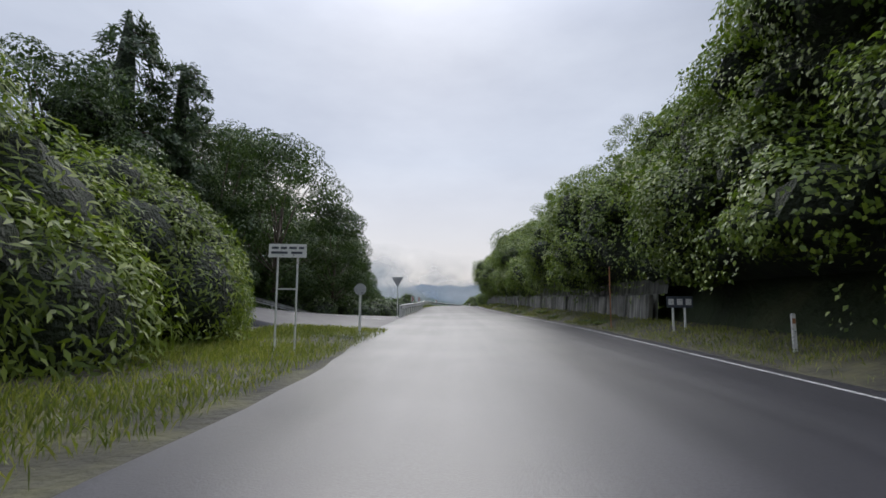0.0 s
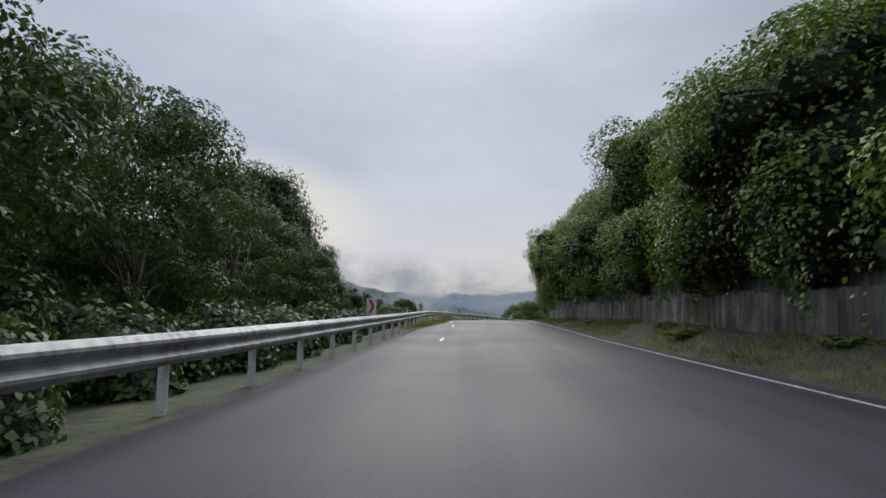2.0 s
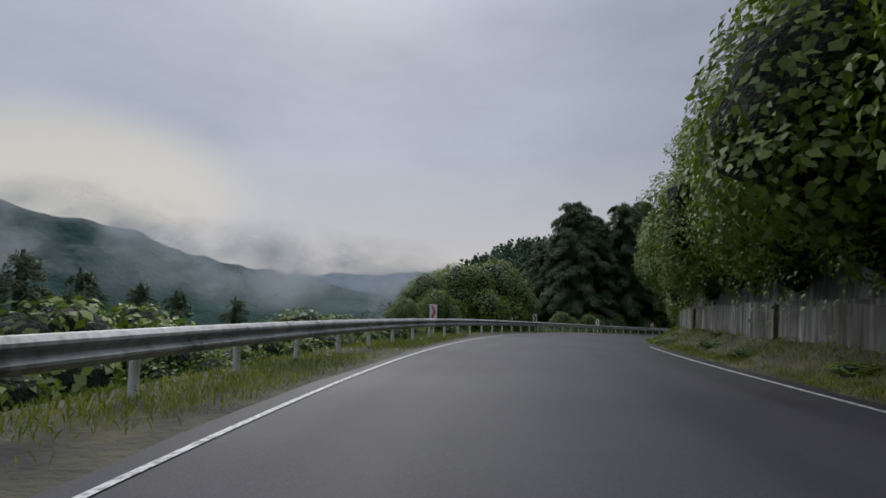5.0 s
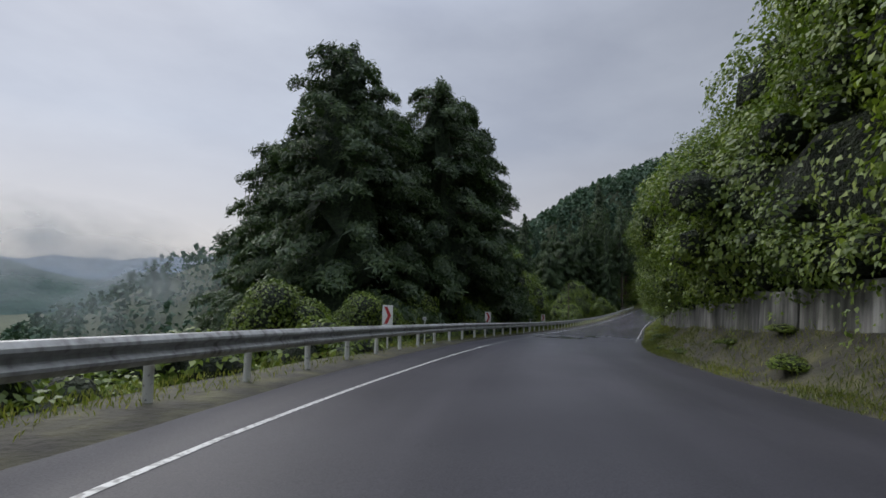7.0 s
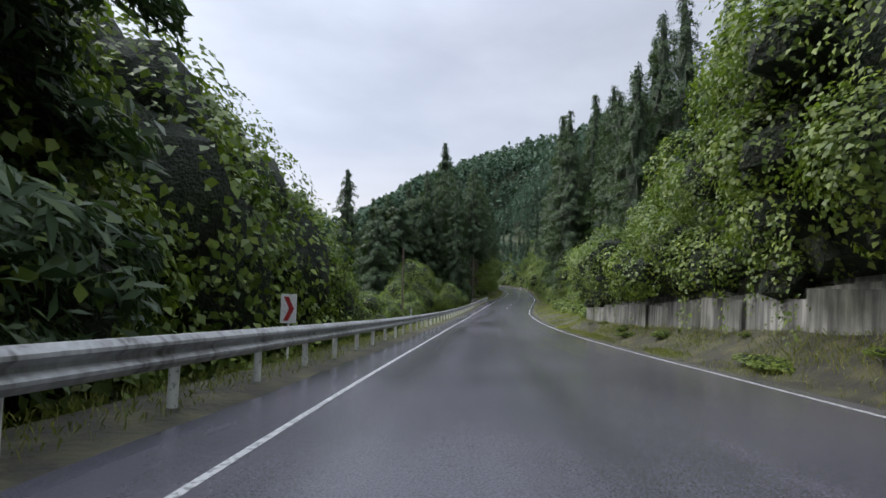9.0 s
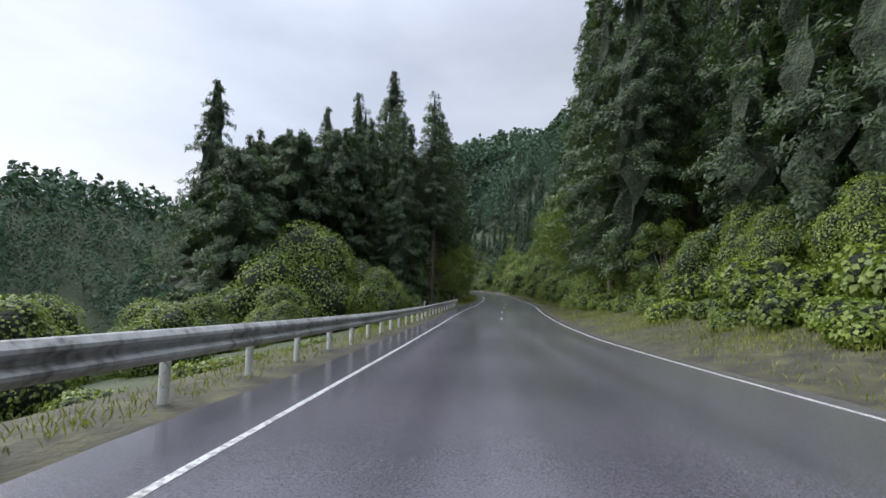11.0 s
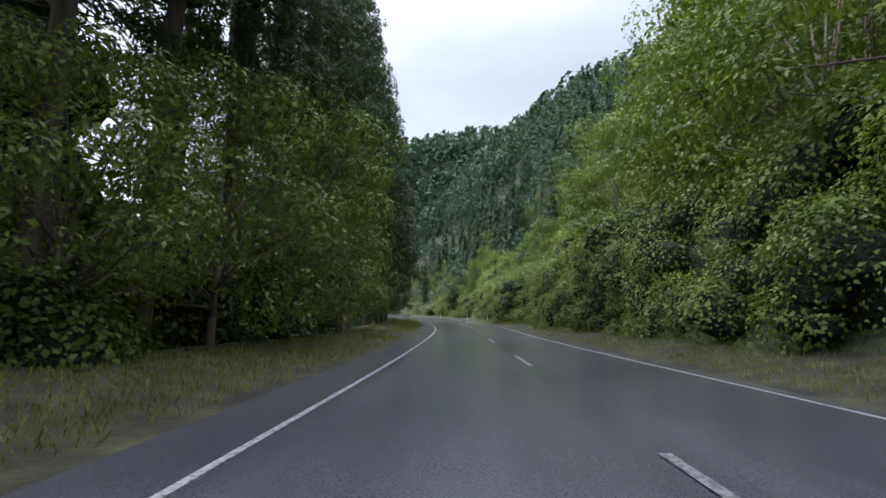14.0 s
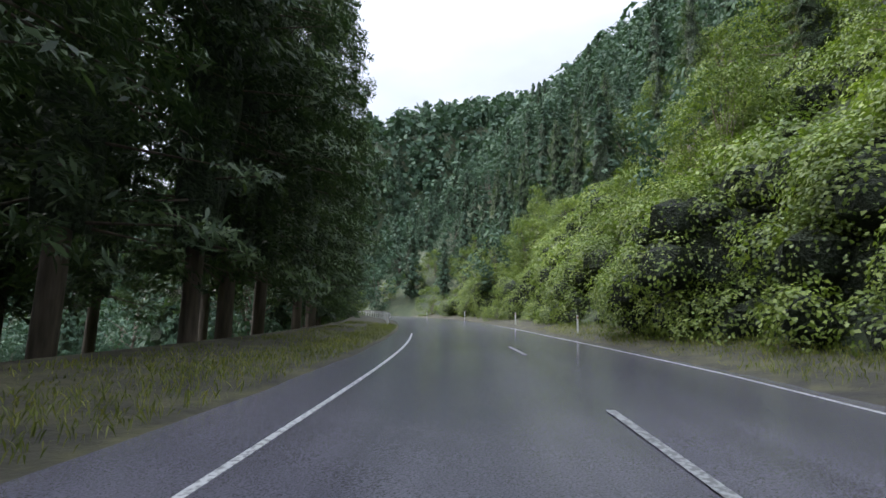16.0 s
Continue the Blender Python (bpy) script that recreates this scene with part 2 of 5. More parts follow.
def mat_mist():
    """Thin drifting vapour: clear at the rim, a little thicker in billows."""
    m, nt, b = material("hill_mist", 1.0, 0, 0.0)
    b.inputs["Base Color"].default_value = (0.85, 0.87, 0.9, 1)
    uv = add(nt, "ShaderNodeTexCoord")
    mapping = add(nt, "ShaderNodeMapping")
    mapping.inputs["Location"].default_value = (-1, -1, 0)
    mapping.inputs["Scale"].default_value = (2, 2, 0)
    ball = add(nt, "ShaderNodeTexGradient")
    ball.gradient_type = "SPHERICAL"
    billow = add(nt, "ShaderNodeTexNoise", Scale=3.0, Detail=6.0)
    nt.links.new(uv.outputs["UV"], mapping.inputs[0])
    nt.links.new(mapping.outputs[0], ball.inputs[0])
    place = add(nt, "ShaderNodeNewGeometry")
    scale = add(nt, "ShaderNodeMapping")
    scale.inputs["Scale"].default_value = (0.006, 0.006, 0.009)
    nt.links.new(place.outputs["Position"], scale.inputs[0])
    nt.links.new(scale.outputs[0], billow.inputs["Vector"])
    puff = ramp(nt, billow.outputs["Fac"], [(0.38, (0, 0, 0)), (0.68, (1, 1, 1))])
    fade = ramp(nt, ball.outputs["Fac"], [(0.0, (0, 0, 0)), (0.7, (0.9, 0.9, 0.9))])
    clear = add(nt, "ShaderNodeBsdfTransparent")
    both = add(nt, "ShaderNodeMixShader")
    nt.links.new(mixed(nt, 1.0, puff, fade, "MULTIPLY"), both.inputs[0])
    nt.links.new(clear.outputs[0], both.inputs[1])
    nt.links.new(b.outputs[0], both.inputs[2])
    nt.links.new(both.outputs[0], nt.nodes["Material Output"].inputs["Surface"])
    return m


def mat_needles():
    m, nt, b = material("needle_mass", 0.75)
    # darker than the outer sprays; the core closes gaps in the crown
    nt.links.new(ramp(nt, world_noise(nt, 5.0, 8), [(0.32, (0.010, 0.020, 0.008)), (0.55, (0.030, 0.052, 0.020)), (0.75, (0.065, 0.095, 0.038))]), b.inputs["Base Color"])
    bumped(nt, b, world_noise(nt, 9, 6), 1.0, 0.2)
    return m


NEEDLES = mat_needles()
THICKET_SHADE, BARK, GROUND, VERGE = mat_thicket_shade(), mat_bark(), mat_ground(), mat_verge()
ASPHALT, PUDDLE, METAL, CONCRETE = mat_asphalt(), mat_puddle(), mat_metal(), mat_concrete()
ROAD_PAINT = mat_paint("road_paint", (0.52, 0.52, 0.51), 1.05)
CENTRE_PAINT = mat_paint("worn_centre_paint", (0.34, 0.34, 0.34), 1.35)
POST_PAINT = mat_paint("post_paint", (0.68, 0.68, 0.64), 0.25)
SIGN_WHITE = mat_paint("sign_white", (0.72, 0.72, 0.70), 0.1)
SIGN_RED = mat_paint("sign_red", (0.42, 0.035, 0.035), 0.1)
SIGN_GREY = mat_paint("sign_back_grey", (0.36, 0.37, 0.37), 0.2)
INK = mat_paint("sign_ink", (0.06, 0.07, 0.09), 0.0)
RUST = mat_paint("rusty_orange", (0.33, 0.15, 0.07), 0.4)
# the far ridge's blue is distance haze put into its base colour
FAR_HAZE_BLUE = mat_far("far_ridge_haze_blue", (0.10, 0.15, 0.20), (0.14, 0.19, 0.25))
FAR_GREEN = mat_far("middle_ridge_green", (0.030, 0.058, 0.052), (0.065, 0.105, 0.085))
MIST = mat_mist()

# ---- the road's line ----
LINE = [
    (-0.2, -40.0, 0.10), (-0.1, -20.0, 0.15), (0.0, 0.0, 0.17), (-0.3, 20.0, 0.13), (-1.2, 40.0, 0.08),
    (-2.4, 59.9, 0.14), (-3.2, 79.9, 0.14), (-1.6, 99.8, -0.28), (4.6, 118.8, -1.25), (15.0, 135.9, -2.62),
    (28.7, 150.4, -4.10), (44.8, 162.2, -5.45), (61.5, 173.2, -6.60), (78.6, 183.6, -7.40), (96.0, 193.4, -7.80),
    (113.8, 202.6, -7.80), (131.7, 211.4, -7.50), (149.5, 220.5, -7.25), (167.0, 230.2, -6.80), (183.7, 240.6, -6.35),
    (199.2, 252.5, -5.75), (213.3, 266.1, -5.15), (225.4, 281.5, -4.65),
]


def catmull(points, per):
    p = np.array(points)
    p = np.vstack([2 * p[0] - p[1], p, 2 * p[-1] - p[-2]])
    out = []
    for i in range(1, len(p) - 2):
        for k in range(per):
            t = k / per
            a, b, c, d = p[i - 1 : i + 3]
            out.append(0.5 * (2 * b + (c - a) * t + (2 * a - 5 * b + 4 * c - d) * t**2 + (3 * b - a - 3 * c + d) * t**3))
    out.append(p[-2])
    return np.array(out)


AXIS = catmull(LINE, 20)
AXIS_S = np.arange(len(AXIS)) - 40.0
AHEAD = np.gradient(AXIS, axis=0)
AHEAD /= np.linalg.norm(AHEAD[:, :2], axis=1)[:, None]
RIGHT = np.stack([AHEAD[:, 1], -AHEAD[:, 0]], 1)


def table(*pairs):
    s, v = zip(*pairs)
    return lambda q: np.interp(q, s, v)


LEFT_EDGE = table((-40, -2.0), (20, -2.2), (40, -1.6), (50, -1.05), (57, -1.05), (69, -1.1), (78, -1.8), (86, -2.2), (105, -2.4), (134, -2.75), (144, -2.45),
                  (150, -2.1), (157, -1.85), (165, -1.7), (188, -1.88), (234, -2.05), (245, -2.15), (255, -2.35), (269, -2.35), (277, -2.0), (297, -1.95), (316, -1.7), (330, -1.85), (345, -2.1))
RIGHT_EDGE = table((-40, 5.0), (6, 4.95), (18, 5.1), (58, 4.7), (68, 5.0), (78, 4.95), (105, 4.7), (130, 4.4), (160, 4.6), (190, 5.1), (237, 4.4), (248, 4.6), (260, 4.85),
                   (283, 5.25), (300, 4.8), (310, 4.6), (320, 4.9), (330, 5.3), (345, 5.0))
RAIL_LINE = table((30, -3.35), (36, -3.55), (42, -3.45), (46, -3.2), (57, -2.95), (67, -3.05), (80, -3.4), (95, -3.9), (115, -4.0), (140, -4.0), (148, -3.8), (157, -3.65),
                  (166, -3.3), (188, -3.1), (236, -3.3), (247, -3.5), (257, -3.75), (275, -3.9), (350, -3.6))


# height over the road at which the wall's lower row of panels leaves the earth bank
WALL_FOOT = table((-40, 0.30), (12, 0.35), (30, 0.5), (60, 0.62), (72, 0.40), (82, 0.14), (90, 0.10), (110, 0.5), (136, 0.92), (150, 1.12), (165, 1.08), (190, 0.88), (200, 0.66), (212, 0.6), (220, 0.3))


def bank_top(q, off):
    """Height of the right earth bank, off metres beyond the asphalt's edge."""
    b = WALL_FOOT(q)
    low = np.interp(off, [0.1, 0.8], [-0.035, 0.08])
    mid = 0.08 + np.clip((off - 0.8) / 0.7, 0, 1) * (0.02 + 0.45 * b)
    return np.where(off < 0.8, low, np.where(off < 1.5, mid, 0.10 + 0.45 * b + np.clip((off - 1.5) / 0.55, 0, 1) * (0.55 * b - 0.07)))


def WALL_LINE(q):
    return RIGHT_EDGE(q) + 2.1


def at(s, u, dz=0.0):
    """The place u metres to the right of the road's line, s metres along it, dz over the road."""
    c = [np.interp(s, AXIS_S, AXIS[:, n]) for n in range(3)]
    r = [np.interp(s, AXIS_S, RIGHT[:, n]) for n in range(2)]
    return np.stack([c[0] + r[0] * u, c[1] + r[1] * u, c[2] + dz + 0 * np.asarray(u)], -1)


def heading(s):
    a = [np.interp(s, AXIS_S, AHEAD[:, n]) for n in range(2)]
    return math.degrees(math.atan2(-a[0], a[1]))


def spot(s, u, dz=0.0, turn=0.0):
    """A pose on the road's line, its y along the road."""
    x, y, z = at(float(s), float(u), dz)
    return pose(x, y, z, 0, 0, heading(s) + turn)


# ---- mesh helpers ----
def mesh_of(name, verts, faces, mats, smooth=False):
    me = bpy.data.meshes.new(name)
    me.from_pydata([tuple(v) for v in verts], [], faces)
    for m in mats if isinstance(mats, (list, tuple)) else [mats]:
        me.materials.append(m)
    if smooth:
        me.polygons.foreach_set("use_smooth", [True] * len(me.polygons))
    return me


def grid_mesh(name, rows, mats, smooth=True, uv=None):
    """A sheet from an array of rows of points."""
    a, b = rows.shape[:2]
    i = np.arange(a * b).reshape(a, b)
    faces = np.stack([i[:-1, :-1], i[:-1, 1:], i[1:, 1:], i[1:, :-1]], -1).reshape(-1, 4)
    me = mesh_of(name, rows.reshape(-1, 3), faces.tolist(), mats, smooth)
    if uv is not None:
        layer = me.uv_layers.new(name="along")
        loops = np.empty(len(me.loops), dtype=np.int32)
        me.loops.foreach_get("vertex_index", loops)
        layer.data.foreach_set("uv", uv.reshape(-1, 2)[loops].ravel())
    return me


def quads_mesh(name, corners, mat):
    """Loose four-cornered blades from an array (n, 4, 3)."""
    n = len(corners)
    me = bpy.data.meshes.new(name)
    me.vertices.add(4 * n)
    me.vertices.foreach_set("co", np.ascontiguousarray(corners, dtype=np.float32).ravel())
    me.loops.add(4 * n)
    me.loops.foreach_set("vertex_index", np.arange(4 * n, dtype=np.int32))
    me.polygons.add(n)
    me.polygons.foreach_set("loop_start", np.arange(0, 4 * n, 4, dtype=np.int32))
    me.materials.append(mat)
    me.update()
    me.validate()
    return me


def unit(v):
    return v / (np.linalg.norm(v, axis=-1, keepdims=True) + 1e-9)


def blades(rng, places, outward, length, width, droop=0.7, spread=0.5, fold=0.2, grow=1.0):
    """Leaf blades at places, facing outward more or less, hanging a little."""
    n = len(places)
    face = unit(outward + spread * rng.normal(size=(n, 3)) * 0.6)
    along = rng.normal(size=(n, 3)) * 0.7 + outward * 0.6
    along[:, 2] -= droop
    along = unit(along - face * (along * face).sum(1, keepdims=True))
    side = np.cross(face, along)
    size = rng.uniform(0.55, 1.35, size=(n, 1)) * grow
    l, w = along * length * size / 2, side * width * size / 2
    up = face * width * size * fold
    return np.stack([places - l, places + w * 0.95 + up - l * 0.15, places + l, places - w * 0.95 + up - l * 0.15], 1)


def tube(bm_verts, bm_faces, a, b, ra, rb, sides=7):
    a, b = np.array(a, float), np.array(b, float)
    d = unit(b - a)
    x = unit(np.cross(d, (0.3, 0.9, 0.2) if abs(d[2]) > 0.8 else (0, 0, 1)))
    y = np.cross(d, x)
    k = len(bm_verts)
    ang = np.arange(sides) * 2 * np.pi / sides
    for c, r in ((a, ra), (b, rb)):
        bm_verts.extend(c + r * (np.cos(t) * x + np.sin(t) * y) for t in ang)
    for i in range(sides):
        j = (i + 1) % sides
        bm_faces.append((k + i, k + j, k + sides + j, k + sides + i))
    bm_faces.append(tuple(k + sides + i for i in range(sides)))


def part(name, bm, mat, parent, label=""):
    me = bpy.data.meshes.new(name)
    bm.to_mesh(me)
    bm.free()
    me.materials.append(mat)
    ob = new(name, me)
    ob.parent = parent
    return tagged(ob, label)


def part_mesh(name, me, parent, label=""):
    ob = new(name, me)
    ob.parent = parent
    return tagged(ob, label)


def box(bm, x, y, z, sx, sy, sz, bevel=0.0):
    made = bmesh.ops.create_cube(bm, size=1.0, matrix=Matrix.Translation((x, y, z)) @ Matrix.Diagonal((sx, sy, sz, 1)))
    if bevel:
        edges = list({e for v in made["verts"] for e in v.link_edges})
        bmesh.ops.bevel(bm, geom=edges, offset=bevel, segments=2, affect="EDGES")
    return bm


def rod(bm, x, y, z0, z1, r, sides=10, r2=None):
    bmesh.ops.create_cone(bm, cap_ends=True, segments=sides, radius1=r, radius2=r if r2 is None else r2, depth=z1 - z0,
                          matrix=Matrix.Translation((x, y, (z0 + z1) / 2)))
    return bm


def disc(bm, x, y, z, r, thick, sides=24):
    """A round plate that faces along y."""
    bmesh.ops.create_cone(bm, cap_ends=True, segments=sides, radius1=r, radius2=r, depth=thick,
                          matrix=Matrix.Translation((x, y, z)) @ Matrix.Rotation(radians(90), 4, "X"))
    return bm


def bumps(p, scale, seed=0.0):
    """Smooth waves over places, about -1 to 1."""
    x, y, z = p[..., 0] * scale + seed, p[..., 1] * scale + 1.7 * seed, p[..., 2] * scale - seed
    return (np.sin(1.3 * x + 2.1 * np.sin(0.7 * y + z)) + np.sin(1.7 * y + 1.3 * np.sin(0.9 * z + x) + 1.1) + np.sin(1.5 * z + 0.8 * x - 1.2 * y + 2.0)) / 2.4


# ---- ground ----
def hill_right(s, g, top):
    """Height over the road, g metres beyond the foot of the right bank."""
    steep = np.interp(s, [-40, 18, 34, 84, 104, 213, 218, 250, 275, 420], [1.25, 1.2, 0.76, 0.80, 1.2, 1.15, 0.40, 0.42, 0.95, 1.2])
    upper = np.interp(s, [255, 300], [0.62, 0.95])
    near = steep * np.clip(g, 0, 14) + upper * np.clip(g - 14, 0, 75) + 0.45 * np.clip(g - 89, 0, 150)
    return np.where(g > 0, top + near, 0)


def slope_left(s, g):
    """Depth under the road, g metres beyond the left verge."""
    first = np.interp(s, [-40, 5, 15, 40, 60, 110, 150, 265, 280, 330, 380], [0.0, 0.0, 0.05, 0.25, 0.35, 0.55, 0.45, 0.40, 0.12, 0.10, 0.15])
    return np.minimum(first, 0.10) * np.clip(g, 0, 7) + first * np.clip(g - 7, 0, 20) + 0.5 * np.clip(g - 27, 0, 70)


def ground_height(x, y):
    p = np.stack([x.ravel(), y.ravel()], 1)
    near = np.empty(len(p), dtype=int)
    for k in range(0, len(p), 4000):
        near[k : k + 4000] = ((p[k : k + 4000, None, :] - AXIS[None, :, :2]) ** 2).sum(-1).argmin(1)
    off = p - AXIS[near, :2]
    u = (off * RIGHT[near]).sum(1)
    over = (off * AHEAD[near, :2]).sum(1)
    s, base = AXIS_S[near], AXIS[near, 2]
    last = near == len(AXIS) - 1
    turn = np.degrees(np.arctan2(u, over))
    u = np.sign(u) * np.hypot(u, over)
    u = np.where(last, np.abs(u), u)
    share = np.where(last, np.clip((turn + 40) / 110, 0, 1), (u > 0) * 1.0)
    share = share * share * (3 - 2 * share)
    right_foot = WALL_LINE(s) + np.where(s < 213, 2.4, 0.6)
    wall_top = np.where(s < 213, 3.4, 0.2)
    left_foot = -np.where(s > 268, RAIL_LINE(s) - 0.2, RAIL_LINE(s) - 0.6)
    wide = np.abs(u)
    up = hill_right(s, wide - right_foot, wall_top + 0.45)
    down = np.where(wide > left_foot, slope_left(s, wide - left_foot), 0)
    z = base - 0.45 + share * up - (1 - share) * down
    q = np.stack([p[:, 0], p[:, 1], 0 * s], 1)
    rough = np.clip((np.abs(u) - 9) / 20, 0, 1)
    z += rough * (1.2 * bumps(q, 0.13) + 3.0 * bumps(q, 0.035, 4.0))
    knots = np.array([(40, 440, -12), (100, 420, 27), (280, 400, 30), (345, 335, 80), (390, 333, 104), (560, 270, 140)], float)
    for a, b in zip(knots[:-1], knots[1:]):
        span = b[:2] - a[:2]
        f = np.clip(((p - a[:2]) @ span) / (span @ span), 0, 1)
        reach = np.linalg.norm(p - a[:2] - f[:, None] * span, axis=1)
        z = np.maximum(z, a[2] + f * (b[2] - a[2]) - 0.55 * np.maximum(np.hypot(reach, 18) - 18, 0) + 3 * bumps(q, 0.03, 7.0) - 1.1 * np.clip(95 - np.abs(u), 0, 95))
    far = np.clip((np.hypot(p[:, 0] - 60, p[:, 1] - 140) - 420) / 600, 0, 1)
    z = z * (1 - far) + far * (-30 + 14 * bumps(q, 0.006, 2.0))
    return z.reshape(x.shape)


def spread_axis(lo, hi, step, reach):
    inner = np.arange(lo, hi + 0.1, step)
    grow = np.cumsum(step * 1.16 ** np.arange(1, 60))
    grow = grow[grow < reach]
    return np.concatenate([lo - grow[::-1], inner, hi + grow])


gx, gy = np.meshgrid(spread_axis(-60, 260, 2.5, 3500), spread_axis(-50, 340, 2.5, 3500), indexing="ij")
gz = ground_height(gx, gy)
ground = tagged(new("ground", grid_mesh("ground", np.stack([gx, gy, gz], -1), GROUND)),
                "dark green wooded hillside and valley floor with leaf litter", "ground", kind="structure")


def ground_at(x, y):
    return float(ground_height(np.array([float(x)]), np.array([float(y)]))[0])


# ---- road, verges, paint ----
S = np.arange(-40, 400.5, 1.0)


def ribbon(name, columns, mats, s=S, uv=False):
    """A strip along the road; columns are (offset, height over the road) functions or numbers."""
    rows, grid = [], []
    for off, dz in columns:
        u = off(s) if callable(off) else np.full(len(s), float(off))
        h = dz(s) if callable(dz) else dz
        rows.append(at(s, u, 0) + np.stack([0 * s, 0 * s, h + 0 * s], -1))
        grid.append(np.stack([u, s], -1))
    return grid_mesh(name, np.stack(rows, 1), mats, uv=np.stack(grid, 1) if uv else None)


def wave(s, k, amp):
    return amp * (np.sin(s * 0.9 * k) + np.sin(s * 0.37 * k + 1.3) + 0.6 * np.sin(s * 2.3 * k + 0.4)) / 2


ASPHALT_LEFT = table((-40, -2.1), (8, -2.3), (20, -3.6), (34, -3.3), (46, -3.0), (57, -2.75), (64, -2.6), (74, -1.7), (80, -2.15), (105, -2.65), (118, -2.8), (130, -3.5),
                     (147, -3.3), (160, -3.1), (190, -2.7), (236, -2.95), (257, -3.35), (272, -3.4), (282, -2.9), (300, -2.8), (345, -2.9))
road_cols = [(lambda q: ASPHALT_LEFT(q) - wave(q, 1, 0.07), -0.01)]
for f in (0.12, 0.25, 0.4, 0.55, 0.7, 0.85):
    road_cols.append((lambda q, f=f: LEFT_EDGE(q) * (1 - f) + RIGHT_EDGE(q) * f, 0.05 * (1 - abs(2 * f - 1))))
road_cols.append((lambda q: RIGHT_EDGE(q) + 0.35 + wave(q, 1.3, 0.07), 0.0))
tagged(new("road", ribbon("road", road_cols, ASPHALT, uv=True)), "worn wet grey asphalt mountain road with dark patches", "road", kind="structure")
tagged(new("verge_left", ribbon("verge_left", [(lambda q: RAIL_LINE(q) - 3.5, lambda q: np.where(q > 275, 0.25, np.where(q < 17, 0.2, -0.7))), (lambda q: RAIL_LINE(q) - 1.4, lambda q: np.where(q > 275, 0.2, np.where(q < 17, 0.1, np.where(q < 66, -0.6, -0.1)))),
                                               (lambda q: RAIL_LINE(q) - 0.2, lambda q: np.where((q > 16) & (q < 34), -0.4, np.where(q < 64, -0.06, 0.03 + wave(q, 2, 0.03)))), (lambda q: ASPHALT_LEFT(q) + 0.25, -0.035)], VERGE)),
       "earth and grass strip beside the asphalt", "verge", kind="structure")
bank_cols = [(lambda q, off=off: RIGHT_EDGE(q) + off, lambda q, off=off: bank_top(q, off) + wave(q, 1.4 + off, 0.035 * min(off, 1.0))) for off in (0.1, 0.5, 0.8, 1.15, 1.5, 1.8, 2.05)]
bank_cols += [(lambda q: RIGHT_EDGE(q) + 2.9, lambda q: np.where(q < 212, WALL_FOOT(q), 0.45)), (lambda q: RIGHT_EDGE(q) + 4.2, lambda q: np.where(q < 212, WALL_FOOT(q), 0.9))]
tagged(new("verge_right", ribbon("verge_right", bank_cols, VERGE)), "grassy earth bank with fallen leaves beside the asphalt", "verge", kind="structure")


def camber(s, u):
    f = (u - LEFT_EDGE(s)) / (RIGHT_EDGE(s) - LEFT_EDGE(s))
    return np.clip(0.05 * (1 - np.abs(2 * f - 1)), -0.01, 0.05)


def stripe(name, off, s0, s1, width, label, paint=None):
    s = np.arange(s0, s1 + 0.01, min(1.0, (s1 - s0) / 2))
    u = off(s)
    rows = np.stack([at(s, u - width / 2) + np.stack([0 * s, 0 * s, camber(s, u) + 0.006], -1), at(s, u + width / 2) + np.stack([0 * s, 0 * s, camber(s, u) + 0.006], -1)], 1)
    return tagged(new(name, grid_mesh(name, rows, paint or ROAD_PAINT)), label, "road marking", kind="structure")


stripe("edge_line_left", lambda q: LEFT_EDGE(q) + 0.1, 75, 345, 0.08, "worn white line along the road's edge")
stripe("edge_line_right", lambda q: RIGHT_EDGE(q) - 0.1, -30, 120, 0.09, "thin worn white line along the road's edge")
stripe("edge_line_right", lambda q: RIGHT_EDGE(q) - 0.1, 172, 360, 0.09, "worn white line along the road's edge")


# ---- wall ----
def build_wall():
    wall = tagged(new("retaining_wall"), "stained grey concrete retaining wall under hanging vines", "wall", kind="structure")
    rng = np.random.default_rng(5)
    body = []
    q = np.arange(18, 213, 1.0)
    crown = WALL_FOOT(q) + 0.98
    for dz, du in ((-0.2 + 0 * q, 0.14), (crown, 0.24), (crown + 0.02, 0.58), (crown + 1.5, 0.8), (crown + 1.5, 2.6), (-0.2 + 0 * q, 2.6)):
        body.append(at(q, WALL_LINE(q) + du, 0) + np.stack([0 * q, 0 * q, dz], -1))
    part_mesh("backing", grid_mesh("backing", np.stack(body, 1), CONCRETE, smooth=False), wall)
    shapes = []
    for k in range(4):
        bm = bmesh.new()
        box(bm, 0, 0, 0, 0.16, 2.375, 1.0, 0.012)
        me = bpy.data.meshes.new("panel")
        bm.to_mesh(me)
        bm.free()
        me.materials.append(CONCRETE)
        shapes.append(me)
    for k in range(81):
        q = 19.2 + 2.4 * k
        step = (q % 9.6) / 9.6
        low, high = float(WALL_FOOT(q)) - 0.35, 1.22 + 0.13 * (0.5 - step) + rng.uniform(-0.015, 0.015)
        ob = part_mesh("panel", shapes[k % 4], wall)
        ob.matrix_basis = spot(q, float(WALL_LINE(q)) + 0.09 * (step - 0.5) + rng.uniform(-0.008, 0.008), low + high / 2, rng.uniform(-0.3, 0.3)) @ pose(0, 0, 0, 0, 4, 0) @ Matrix.Diagonal((1, 1, high, 1))
    return wall


build_wall()


